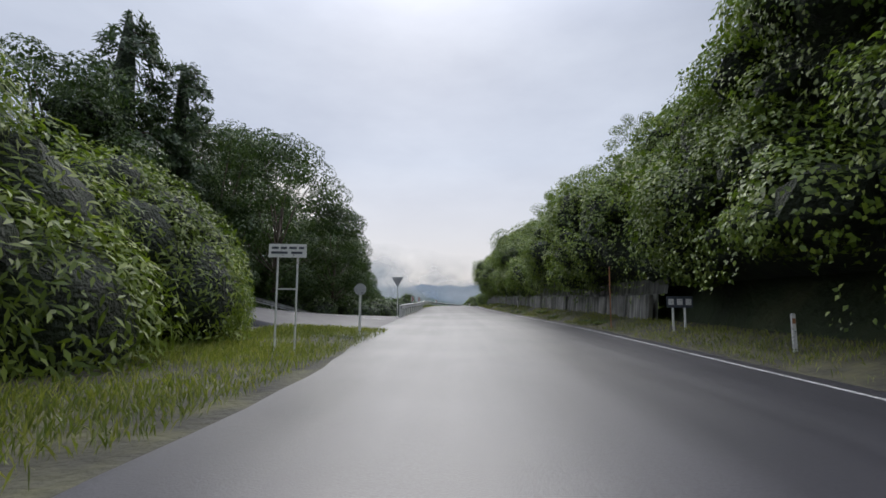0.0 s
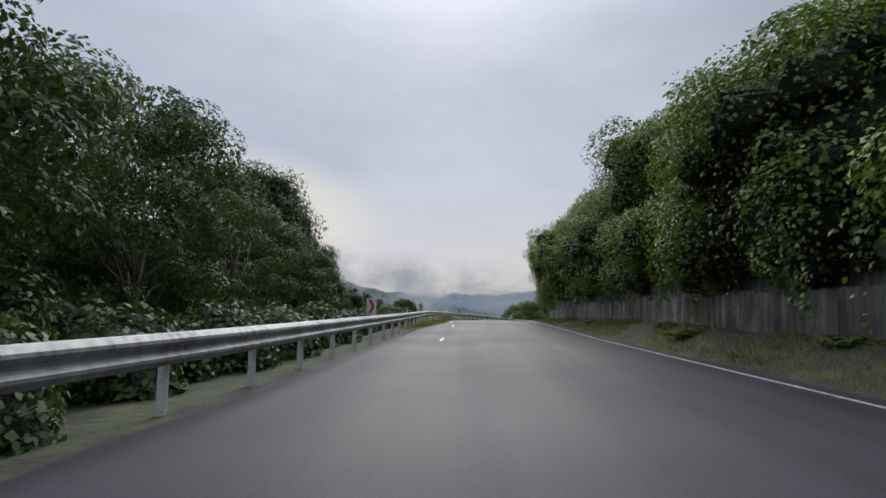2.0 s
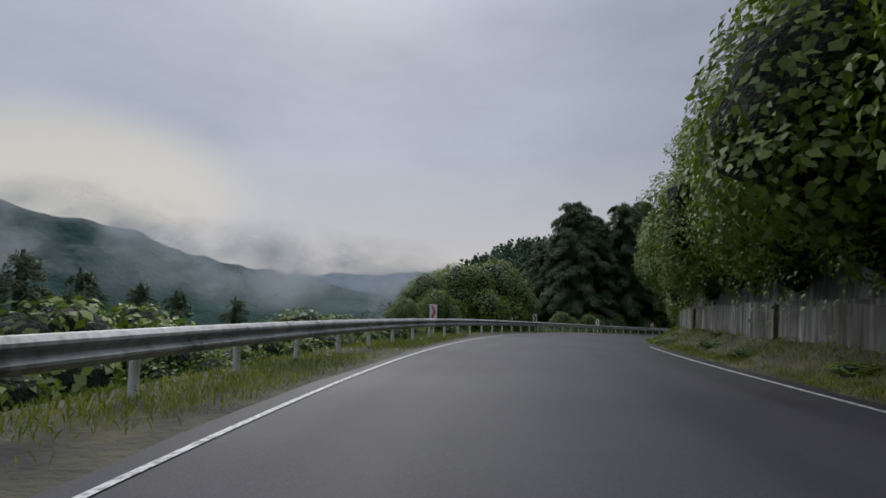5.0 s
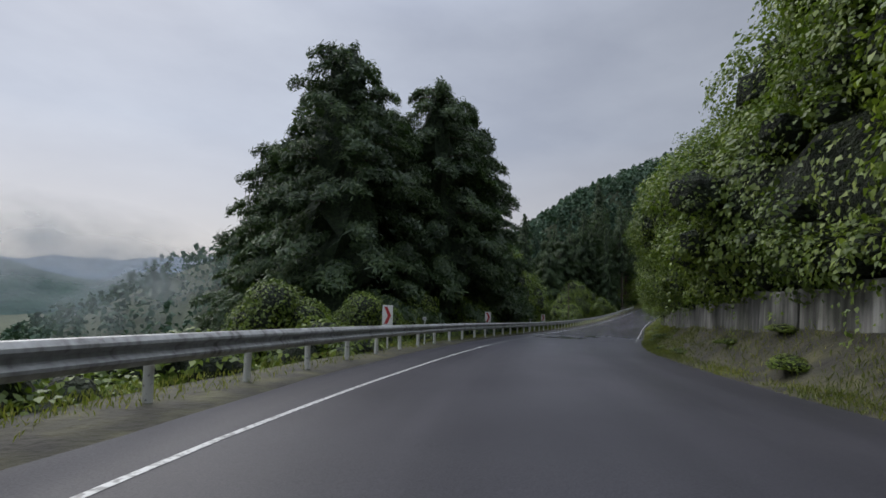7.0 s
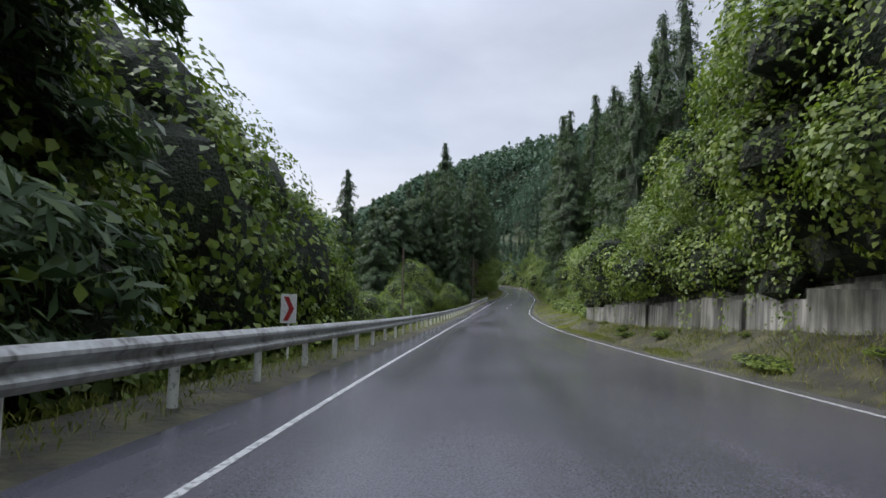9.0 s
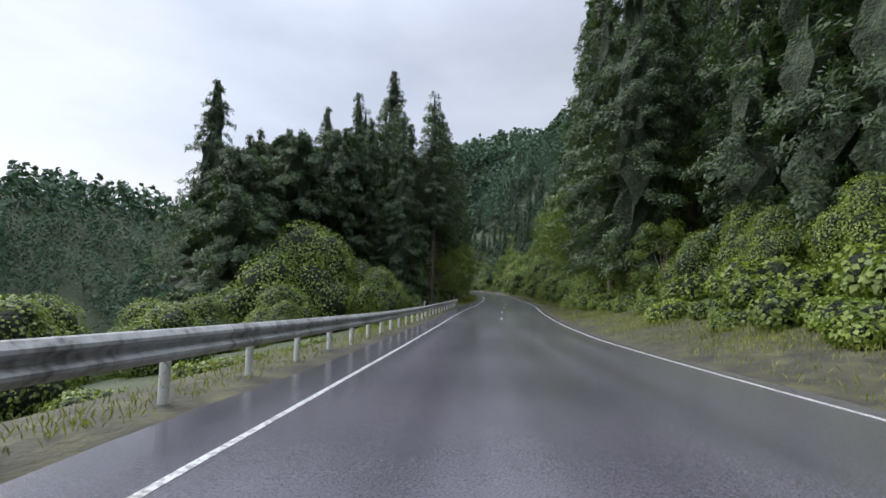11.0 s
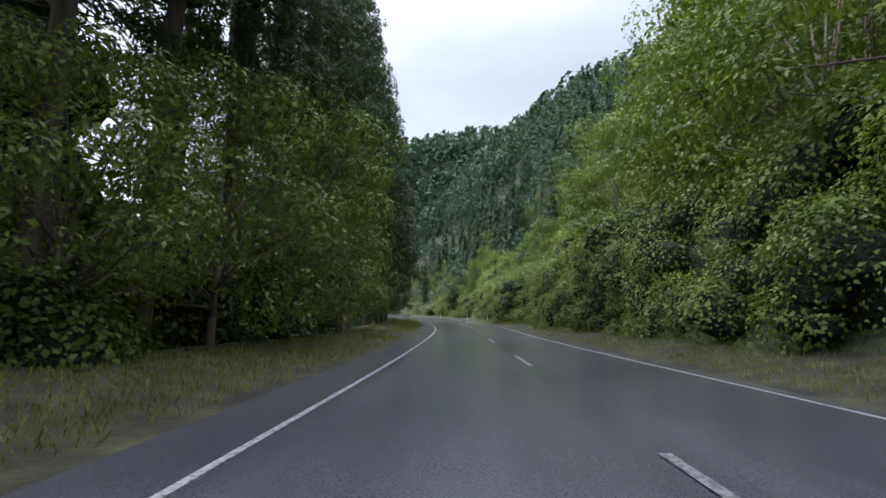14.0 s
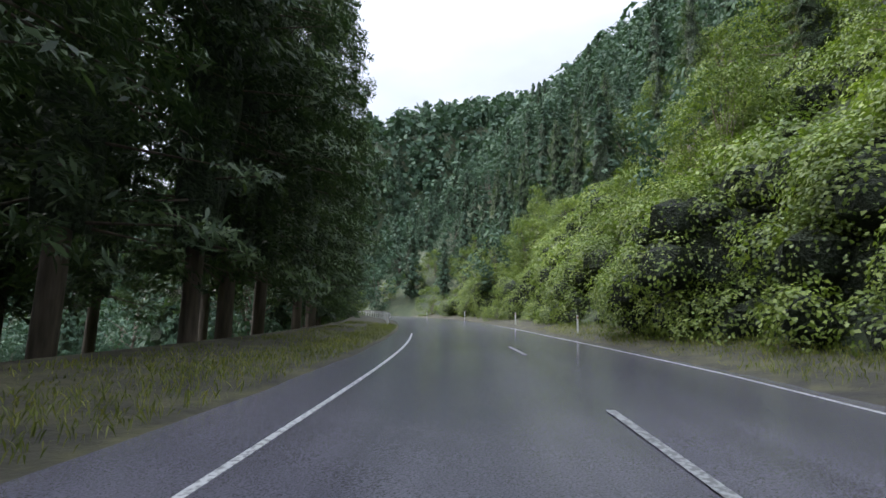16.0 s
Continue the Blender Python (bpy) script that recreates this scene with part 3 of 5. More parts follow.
# ---- guard rails ----
def beam_profile():
    """Half outline of a two-wave beam: (out, up)."""
    pts = [(0.0, -0.175), (0.025, -0.165), (0.08, -0.11), (0.085, -0.075), (0.02, -0.02), (0.02, 0.02), (0.085, 0.075), (0.08, 0.11), (0.025, 0.165), (0.0, 0.175)]
    return pts + [(o - 0.008, z) for o, z in reversed(pts)]


def beam(places, side, name="beam"):
    """A length of beam along places, its waves toward side (unit vectors)."""
    prof = beam_profile()
    rows = np.stack([[p + np.array([*(w * o), z]) for o, z in prof] for p, w in zip(places, side)])
    rows = np.concatenate([rows, rows[:, :1]], 1)
    return grid_mesh(name, rows, METAL, smooth=False)


def post_mesh(length):
    bm = bmesh.new()
    rod(bm, 0, 0, -length, 0, 0.057, 14)
    rod(bm, 0, 0, 0, 0.022, 0.057, 14, 0.03)
    me = bpy.data.meshes.new("post")
    bm.to_mesh(me)
    bm.free()
    me.materials.append(POST_PAINT)
    return me


def bracket_mesh():
    bm = bmesh.new()
    box(bm, 0.045, 0, 0, 0.07, 0.07, 0.22, 0.008)
    disc(bm, 0.09, 0, 0, 0.016, 0.03, 8)
    me = bpy.data.meshes.new("bracket")
    bm.to_mesh(me)
    bm.free()
    me.materials.append(METAL)
    return me


POST, BRACKET = post_mesh(1.25), bracket_mesh()


def guard_rail(name, label, s0, s1, line, top, face=1.0):
    rail = tagged(new(name), label, "guard rail")
    n = int((s1 - s0) / 4.0)
    mid = top - 0.175
    for k in range(n + 1):
        q = np.linspace(s0 + 4.0 * k, min(s0 + 4.0 * k + 4.06, s1), 5)
        if q[-1] - q[0] < 0.3:
            continue
        places = at(q, line(q) - 0.003 * (k % 2) * face, mid)
        side = np.stack([np.interp(q, AXIS_S, RIGHT[:, 0]), np.interp(q, AXIS_S, RIGHT[:, 1])], -1) * face
        part_mesh("beam", beam(places, side), rail)
    for k in range(int((s1 - s0) / 2.0) + 1):
        q = s0 + 0.15 + 2.0 * k
        if q > s1:
            break
        ob = part_mesh("post", POST, rail)
        ob.matrix_basis = spot(q, float(line(q)) - 0.13 * face, mid + 0.10, 90 - 90 * face) @ pose(0, 0, 0, 0, 0.8 * math.sin(k * 2.3), 0)
        ob = part_mesh("bracket", BRACKET, rail)
        ob.matrix_basis = spot(q, float(line(q)) - 0.10 * face, mid, 90 - 90 * face)
    return rail


guard_rail("guard_rail", "weathered white steel guard rail on round posts along the road", 31, 273.9, RAIL_LINE, 0.84)
guard_rail("guard_rail", "white steel guard rail along the bend ahead", 356, 400, RAIL_LINE, 0.84)

# end plate of the rail
end_plate = tagged(new("rail_end_cap"), "rounded steel end cap of the guard rail", "guard rail")
bm = bmesh.new()
box(bm, 0.02, 0, 0, 0.16, 0.05, 0.37, 0.02)
part("plate", bm, METAL, end_plate)
end_plate.matrix_basis = spot(273.95, float(RAIL_LINE(273.9)), 0.665)

# ---- side road ----
def side_road():
    """A steep lane that comes down beside the road, joins it and drops on below the rail."""
    rail_u = lambda q: -14.4 + 0.255 * (q - 33)
    rail_z = lambda q: 1.3 - 0.163 * (q - 33)
    near_u = lambda q: float(np.interp(q, [33.5, 35, 48], [-2.9, -6.2, -8.0]))
    near_z = lambda q: float(np.interp(q, [33.5, 35, 48], [-0.03, -0.55, -2.3]))

    def lane_z(q, u):
        f = (u - near_u(q)) / (rail_u(q) - 0.9 - near_u(q))
        return near_z(q) + (rail_z(q) - 0.72 - near_z(q)) * f * (0.3 + 0.7 * f)

    rows = []
    for q in np.arange(14.2, 48.1, 1.0):
        edge = max(rail_u(q) - 0.9, -2.9 - (q - 14.2) * 1.7)
        strip = [at(q, u, lane_z(q, u)) for u in np.linspace(near_u(q), edge, 8)]
        rows.append([at(q, near_u(q) + 0.5, near_z(q) - 0.25)] + strip + [at(q, edge - 0.5, lane_z(q, edge) - 0.4), at(q, edge - 2.5, min(lane_z(q, edge) - 2.0, -1.2))])
    tagged(new("side_road", grid_mesh("side_road", np.array(rows), ASPHALT, uv=np.array([[(a, 60 + b) for a in range(11)] for b in range(len(rows))], float))),
           "wet asphalt side lane that joins from the slope", "road", kind="structure")
    rail = tagged(new("guard_rail"), "weathered steel guard rail of the side lane", "guard rail")
    q = np.linspace(20, 48, 25)
    places = np.array([at(f, rail_u(f), rail_z(f)) for f in q])
    d = unit(np.gradient(places, axis=0))
    side = np.stack([-d[:, 1], d[:, 0]], -1)
    for k in range(0, 24, 3):
        part_mesh("beam", beam(places[k : k + 4], side[k : k + 4]), rail)
    for k in range(0, 25, 2):
        ob = part_mesh("post", POST, rail)
        x, y, z = places[k]
        ob.matrix_basis = pose(x + 0.13 * side[k][0], y + 0.13 * side[k][1], z + 0.1)
    for q, u, q2, u2 in ((25.9, -3.7, 28.2, -7.0), (28.3, -3.1, 28.25, -3.8), (27.9, -4.0, 27.85, -4.7), (27.9, -5.2, 27.85, -5.8), (28.0, -6.6, 27.95, -7.2)):
        bar = [(q + (q2 - q) * f, u + (u2 - u) * f) for f in (0, 0.33, 0.67, 1)]
        me = grid_mesh("dash", np.array([[at(a, b, lane_z(a, b) + 0.015), at(a + 0.13, b - 0.04, lane_z(a + 0.13, b - 0.04) + 0.015)] for a, b in bar]), CENTRE_PAINT)
        tagged(new("side_road_dash", me), "short worn white dash on the side lane", "road marking", kind="structure")


side_road()

# ---- centre dashes and puddles ----
CENTRE = lambda q: (LEFT_EDGE(q) + RIGHT_EDGE(q)) / 2
for q in np.arange(253.4, 345, 10.4):
    stripe("centre_dash", CENTRE, q - 3.4, q, 0.11, "worn white centre dash", CENTRE_PAINT)
stripe("lane_dash", lambda q: LEFT_EDGE(q) + 0.1, 67, 70.5, 0.09, "short worn white dash")
stripe("lane_dash", lambda q: LEFT_EDGE(q) + 0.1, 55.8, 57.6, 0.08, "short worn white dash")


def puddle(s0, u0, length, width, seed):
    rng = np.random.default_rng(seed)
    ring = []
    for k in range(40):
        a = 2 * math.pi * k / 40
        r = 1 + 0.25 * math.sin(3 * a + seed) + 0.18 * math.sin(7 * a + 2 * seed) + rng.uniform(-0.06, 0.06)
        s, u = s0 + length * r * math.cos(a), u0 + width * r * math.sin(a)
        ring.append(at(s, u, float(camber(s, u)) + 0.003))
    me = mesh_of("puddle", ring, [tuple(range(39, -1, -1))], PUDDLE)
    tagged(new("puddle", me), "shallow rain puddle on the asphalt", "puddle", kind="structure")


puddle(172.5, 0.1, 1.7, 1.2, 1)
puddle(176.5, 1.7, 1.8, 0.5, 2)
puddle(205, -1.0, 2.6, 0.35, 3)
puddle(216, 0.2, 3.0, 0.4, 4)


# ---- signs and markers ----
def chevron_sign():
    sign = tagged(new("chevron_sign"), "white bend marker board with a red arrow behind the guard rail", "road sign", "bend markers")
    bm = bmesh.new()
    rod(bm, 0, 0.03, -1.0, 1.46, 0.03, 12)
    part("pole", bm, POST_PAINT, sign, "white steel pole")
    bm = bmesh.new()
    box(bm, 0, 0, 1.13, 0.42, 0.02, 0.72, 0.006)
    board = part("board", bm, SIGN_WHITE, sign)
    bm = bmesh.new()
    v = [bm.verts.new((x, -0.014, 1.13 + z)) for x, z in ((-0.13, 0.30), (0.0, 0.30), (0.15, 0.0), (0.0, -0.30), (-0.13, -0.30), (0.02, 0.0))]
    bm.faces.new((v[0], v[5], v[2], v[1]))
    bm.faces.new((v[5], v[4], v[3], v[2]))
    part("arrow", bm, SIGN_RED, board, "red arrow painted on the board")
    return sign


marker = chevron_sign()
for k, (q, u, turn) in enumerate(((60.7, -4.3, 0), (81.4, -4.8, -8), (101, -5.0, -10), (122, -5.0, -12), (140.4, -4.8, -12), (156.1, -4.6, -10), (171.5, -4.5, -6), (191.6, -4.6, -4))):
    m = spot(q, u, 0, turn)
    if k == 0:
        marker.matrix_basis = m
    else:
        copy_thing(marker, m)


def delineator():
    d = tagged(new("delineator"), "small round white reflector on a short post", "reflector", "roadside reflectors")
    bm = bmesh.new()
    rod(bm, 0, 0.02, -0.5, 0.98, 0.025, 10)
    part("post", bm, POST_PAINT, d)
    bm = bmesh.new()
    disc(bm, 0, -0.01, 1.03, 0.075, 0.03)
    lens = part("lens", bm, SIGN_WHITE, d)
    bm = bmesh.new()
    disc(bm, 0, -0.027, 1.03, 0.06, 0.006)
    part("reflector_face", bm, SIGN_GREY, lens)
    return d


first = delineator()
for k, (q, u) in enumerate(((66.6, -3.5), (92, -4.2), (134, -4.4), (158.7, -4.0), (181, -3.6), (205, -3.6), (252.2, -4.0), (273.5, -4.25))):
    if k == 0:
        first.matrix_basis = spot(q, u)
    else:
        copy_thing(first, spot(q, u))


def stake():
    d = tagged(new("marker_stake"), "short white plastic marker stake on the verge", "reflector", "verge stakes")
    bm = bmesh.new()
    box(bm, 0, 0, 0.35, 0.09, 0.035, 0.9, 0.012)
    part("stake_body", bm, SIGN_WHITE, d)
    bm = bmesh.new()
    box(bm, 0, -0.02, 0.66, 0.06, 0.008, 0.1)
    part("reflector_face", bm, RUST, d, "orange reflector")
    return d


first = stake()
for k, (q, u, z) in enumerate(((344, 6.2, 0.3), (357, 6.0, 0.3), (376, 6.0, 0.2), (393, 6.0, 0.2), (9.2, 6.2, 0.1), (46, 6.6, 0.3))):
    if k == 0:
        first.matrix_basis = spot(q, u, z)
    else:
        copy_thing(first, spot(q, u, z))

board_sign = tagged(new("guide_board"), "white guide board with dark writing on two steel legs", "road sign")
for x in (-0.30, 0.30):
    bm = bmesh.new()
    rod(bm, x, 0, -0.3, 3.3, 0.03, 10)
    part("leg", bm, POST_PAINT, board_sign)
bm = bmesh.new()
box(bm, 0, 0, 1.9, 0.6, 0.04, 0.04)
part("crossbar", bm, POST_PAINT, board_sign)
bm = bmesh.new()
box(bm, 0, -0.045, 3.08, 1.15, 0.025, 0.42, 0.008)
plate = part("board", bm, SIGN_WHITE, board_sign)
bm = bmesh.new()
for x, z, w in ((-0.38, 3.17, 0.2), (-0.12, 3.17, 0.18), (0.16, 3.17, 0.22), (0.42, 3.17, 0.16), (-0.25, 3.02, 0.5), (0.28, 3.02, 0.34)):
    box(bm, x, -0.062, z, w, 0.006, 0.07)
part("writing", bm, INK, plate, "dark bars of small writing")
board_sign.matrix_basis = spot(9.3, -3.45, 0.1, 6)
board_sign.scale = (0.64, 0.64, 0.64)

round_sign = tagged(new("round_sign"), "grey back of a round sign on a white pole", "road sign")
bm = bmesh.new()
rod(bm, 0, 0, -0.3, 1.62, 0.038, 12)
part("pole", bm, POST_PAINT, round_sign)
bm = bmesh.new()
disc(bm, 0, -0.05, 1.56, 0.185, 0.05, 32)
part("disc", bm, SIGN_GREY, round_sign)
bm = bmesh.new()
box(bm, 0, -0.02, 1.56, 0.12, 0.03, 0.05)
part("clamp", bm, METAL, round_sign)
round_sign.matrix_basis = spot(15.0, -3.15, -0.12, 4)

stop_sign = tagged(new("triangle_sign"), "grey back of a three-cornered sign on a white pole", "road sign")
bm = bmesh.new()
rod(bm, 0, 0, -0.3, 2.62, 0.034, 12)
part("pole", bm, POST_PAINT, stop_sign)
bm = bmesh.new()
v = [bm.verts.new(c) for c in ((-0.40, -0.05, 2.62), (0.40, -0.05, 2.62), (0.0, -0.05, 1.93))]
tri = bm.faces.new(v)
made = bmesh.ops.extrude_face_region(bm, geom=[tri])
bmesh.ops.translate(bm, verts=[g for g in made["geom"] if isinstance(g, bmesh.types.BMVert)], vec=(0, -0.02, 0))
part("plate", bm, SIGN_GREY, stop_sign)
for z in (2.2, 2.5):
    bm = bmesh.new()
    box(bm, 0, -0.03, z, 0.3 if z > 2.3 else 0.14, 0.03, 0.03)
    part("brace", bm, METAL, stop_sign)
stop_sign.matrix_basis = spot(31.8, -3.75, 0.02, -10)

small_sign = tagged(new("verge_notice"), "small dark notice board on two white legs on the verge", "road sign")
for x in (-0.14, 0.2):
    bm = bmesh.new()
    box(bm, x, 0, 0.45, 0.05, 0.04, 1.1)
    part("leg", bm, SIGN_WHITE, small_sign)
bm = bmesh.new()
box(bm, 0.05, -0.03, 1.05, 0.75, 0.02, 0.34, 0.006)
plate = part("board", bm, INK, small_sign)
bm = bmesh.new()
for x in (-0.2, 0.05, 0.3):
    box(bm, x, -0.044, 1.05, 0.16, 0.006, 0.18)
part("writing", bm, SIGN_WHITE, plate, "pale bars of writing")
small_sign.matrix_basis = spot(14.5, 6.5, 0.05, -4)


def thin_pole(label, q, u, z, high, r, mat):
    p = tagged(new("marker_pole"), label, "pole")
    bm = bmesh.new()
    rod(bm, 0, 0, -0.3, high, r, 10)
    part("shaft", bm, mat, p)
    bm = bmesh.new()
    rod(bm, 0, 0, high, high + 0.03, r * 1.2, 10, r * 0.6)
    part("cap", bm, mat, p)
    p.matrix_basis = spot(q, u, z)


thin_pole("thin rust-orange snow pole on the verge", 18.3, 5.75, 0.1, 2.3, 0.022, RUST)
thin_pole("thin pale steel pole on the verge", 101, 6.3, 0.1, 2.7, 0.02, POST_PAINT)
thin_pole("weathered wooden pole among the roadside bushes", 221, -7.3, -0.5, 6.6, 0.07, BARK)


# ---- plants ----
def leaf_shell(rng, centre, radii, count, up=0.35):
    d = unit(rng.normal(size=(count, 3)))
    p = np.array(centre) + d * np.array(radii) * (0.74 + 0.29 * np.sqrt(rng.uniform(size=(count, 1))))
    out = d.copy()
    out[:, 2] += up
    return p, unit(out)


def broadleaf(name, seed, high, wide, clumps, per, leaf, mat, label, low=0.3, dense=False, cone=False):
    """A leafy tree: trunk with limbs, and a crown of many leaf clumps with gaps."""
    rng = np.random.default_rng(seed)
    tree = tagged(new(name), label, "tree")
    v, f, bv, bf, cv, cf = [], [], [], [], [], []
    fork = np.array([rng.uniform(-0.3, 0.3), rng.uniform(-0.3, 0.3), high * low])
    tube(v, f, (0, 0, -1.5), fork, high * 0.016, high * 0.012, 9)
    tube(v, f, fork, fork + (rng.uniform(-0.4, 0.4), rng.uniform(-0.4, 0.4), high * 0.35), high * 0.012, high * 0.005, 8)
    places, outs = [], []
    for k in range(clumps):
        a, h = rng.uniform(0, 2 * math.pi), rng.uniform(0, 1)
        r = wide * (0.35 + 0.65 * math.sqrt(rng.uniform())) * (min(1.0, 1.12 - h) ** 0.75 if cone else math.sin(math.pi * (0.18 + 0.74 * h)) ** 0.7)
        c = np.array([r * math.cos(a), r * math.sin(a), high * (low + 0.02 + (0.93 - low) * h)])
        size = wide * rng.uniform(0.20, 0.36)
        p, o = leaf_shell(rng, c, (size, size, size * 0.72), per)
        places.append(p)
        outs.append(o)
        if dense:
            lp, lf = lump(c, (size * 0.45, size * 0.45, size * 0.32), seed + k, 1)
            cf += [tuple(i + len(cv) for i in face) for face in lf]
            cv += list(lp)
        if k % 3:
            continue
        start = fork + (0, 0, high * 0.33 * min(1.0, h * rng.uniform(0.5, 1.0)))
        bend = (start + c) / 2 + rng.normal(size=3) * 0.25
        tube(bv, bf, start, bend, high * 0.0055, high * 0.0038, 5)
        tube(bv, bf, bend, c, high * 0.0038, 0.015, 5)
    part_mesh("trunk", mesh_of("trunk", v, f, BARK, True), tree)
    if dense:
        tagged(part_mesh("inner_growth", mesh_of("inner_growth", cv, cf, THICKET_SHADE), tree), kind="stuff")
    tagged(part_mesh("limb_growth", mesh_of("limb_growth", bv, bf, BARK, True), tree), kind="stuff")
    p, o = np.concatenate(places), np.concatenate(outs)
    tagged(part_mesh("crown", quads_mesh("crown", blades(rng, p, o, leaf, leaf * 0.55), mat), tree), kind="stuff")
    return tree


def conifer(name, seed, high, wide, label, crown_from=0.12, spray=0.55, mat=None, dense=1.0, power=0.75, core=0.8):
    """A needle tree: straight trunk, whorls of drooping boughs hung with sprays."""
    rng = np.random.default_rng(seed)
    tree = tagged(new(name), label, "tree")
    v, f, bv, bf = [], [], [], []
    tube(v, f, (0, 0, -1.5), (0.1, 0, high * 0.5), high * 0.0095, high * 0.0065, 9)
    tube(v, f, (0.1, 0, high * 0.5), (0.0, 0.05, high * 0.97), high * 0.0065, 0.03, 8)
    places, outs = [], []
    z = high * crown_from
    while z < high * 0.99:
        f_up = (z / high - crown_from) / (1 - crown_from)
        reach = wide * (1 - f_up) ** power * min(1, 0.55 + 2.2 * f_up) + 0.2
        for k in range(rng.integers(5, 8)):
            a = rng.uniform(0, 2 * math.pi)
            r = reach * rng.uniform(0.6, 1.12)
            lift = rng.uniform(0.0, 0.25)
            n = max(5, int(r * 14 * dense))
            t = 0.25 + 0.75 * np.sqrt(rng.uniform(size=n))
            across = rng.normal(size=n) * 0.16 * (0.5 + r * 0.25)
            ca, sa = math.cos(a), math.sin(a)
            px, py = r * t * ca - across * sa, r * t * sa + across * ca
            pz = z + lift * r * t - 0.33 * r * t * t + rng.normal(size=n) * 0.14
            places.append(np.stack([px, py, pz], 1))
            outs.append(np.stack([ca * 0.8 - across * sa, sa * 0.8 + across * ca, np.full(n, 0.7)], 1))
            if rng.uniform() < 0.35:
                tube(bv, bf, (0, 0, z), (r * 0.85 * ca, r * 0.85 * sa, z + lift * r * 0.85 - 0.24 * r), 0.045, 0.012, 4)
        z += rng.uniform(0.35, 0.6) * (0.7 + high / 50)
    if crown_from > 0.2:
        for k in range(int(high * 0.8)):
            a, h = rng.uniform(0, 2 * math.pi), rng.uniform(0.1, crown_from) * high
            tube(bv, bf, (0, 0, h), (1.2 * math.cos(a), 1.2 * math.sin(a), h - 0.15), 0.03, 0.01, 4)
    part_mesh("trunk", mesh_of("trunk", v, f, BARK, True), tree)
    cv = []
    for fz in np.linspace(crown_from + 0.02, 0.985, max(12, int(high * 0.9))):
        g = (fz - crown_from) / (1 - crown_from)
        rr = wide * (1 - g) ** power * min(1, 0.55 + 2.2 * g) + 0.06
        ring = []
        for a in np.linspace(0, 2 * math.pi, 13)[:-1]:
            k = rr * rng.uniform(0.12, core)
            a += rng.uniform(-0.15, 0.15)
            ring.append((k * math.cos(a), k * math.sin(a), high * fz - 0.42 * k + rng.uniform(-0.15, 0.15)))
        cv.append(ring + ring[:1])
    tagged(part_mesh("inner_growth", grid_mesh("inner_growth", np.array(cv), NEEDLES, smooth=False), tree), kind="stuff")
    tagged(part_mesh("bough_growth", mesh_of("bough_growth", bv, bf, BARK, True), tree), kind="stuff")
    p, o = np.concatenate(places), unit(np.concatenate(outs))
    tagged(part_mesh("crown", quads_mesh("crown", blades(rng, p, o, spray, spray * 0.27, droop=0.6, spread=0.7), mat or LEAF_CONIFER), tree), kind="stuff")
    return tree


def lump(centre, radius, seed, cut=3):
    """A rough rounded mass of inner foliage."""
    bm = bmesh.new()
    bmesh.ops.create_icosphere(bm, subdivisions=cut, radius=1.0)
    p = np.array([v.co for v in bm.verts])
    faces = [tuple(v.index for v in f.verts) for f in bm.faces]
    bm.free()
    p = p * (1 + 0.16 * bumps(p, 3.1, seed)[:, None])
    return p * np.array(radius) + np.array(centre), faces


def bush(name, seed, high, wide, leaf, mat, label, count=3200, blobs=9, category="bush", slim=0.72):
    """A bushy mound, overgrown with leaves, its core coloured dark for inner shade."""
    rng = np.random.default_rng(seed)
    thing = tagged(new(name), label, category)
    v, f, places, outs = [], [], [], []
    for k in range(blobs):
        a, r = rng.uniform(0, 2 * math.pi), wide * 0.62 * math.sqrt(rng.uniform())
        top = high * (1 - 0.5 * (r / (wide * 0.62)) ** 2) * rng.uniform(0.75, 1.0)
        size = min(wide * rng.uniform(0.34, 0.52), top * 0.62)
        c = (r * math.cos(a), r * math.sin(a), top - size)
        p, faces = lump(c, (size * 0.70, size * 0.70, size * 0.75), seed + k, 2)
        f += [tuple(i + len(v) for i in face) for face in faces]
        v += list(p)
        pts, out = leaf_shell(rng, c, (size * 0.98, size * 0.98, size * 0.98), int(count / blobs * (size / (wide * 0.42)) ** 2) + 20)
        pts = pts + out * (0.07 * size * bumps(pts, 2.2 / size, k * 1.3))[:, None]
        places.append(pts)
        outs.append(out)
        low = leaf_shell(rng, (c[0], c[1], max(0.25, c[2] * 0.4)), (size, size, max(0.3, c[2] * 0.55)), int(count / blobs * 0.65) + 20)
        places.append(low[0])
        outs.append(low[1])
    tagged(part_mesh("inner_growth", mesh_of("inner_growth", v, f, THICKET_SHADE, True), thing), kind="stuff")
    p, o = np.concatenate(places), np.concatenate(outs)
    keep = p[:, 2] > -0.4
    tagged(part_mesh("leaves", quads_mesh("leaves", blades(rng, p[keep], o[keep], leaf, leaf * slim), mat), thing), kind="stuff")
    return thing


def grove(model, spots):
    """Stands a plant model on the ground at the first of the spots (s, u, turn, size) and copies of it at the others."""
    for k, (q, u, turn, size) in enumerate(spots):
        x, y, _ = at(float(q), float(u))
        m = pose(x, y, ground_at(x, y) - 0.1, 0, 0, turn)
        ob = model
        if k:
            ob = copy_thing(model, m)
        else:
            model.matrix_basis = m
        ob.scale = (size, size, size)


def stand(model, tall, spots):
    """Like grove, for copies of a model that is tall metres high; spots are (s, u, turn, top over the road)."""
    for q, u, turn, top in spots:
        x, y, z = at(float(q), float(u))
        low = ground_at(x, y) - 0.1
        ob = copy_thing(model, pose(x, y, low, 0, 0, turn))
        size = (z + top - low) / tall
        ob.scale = (size, size, size)


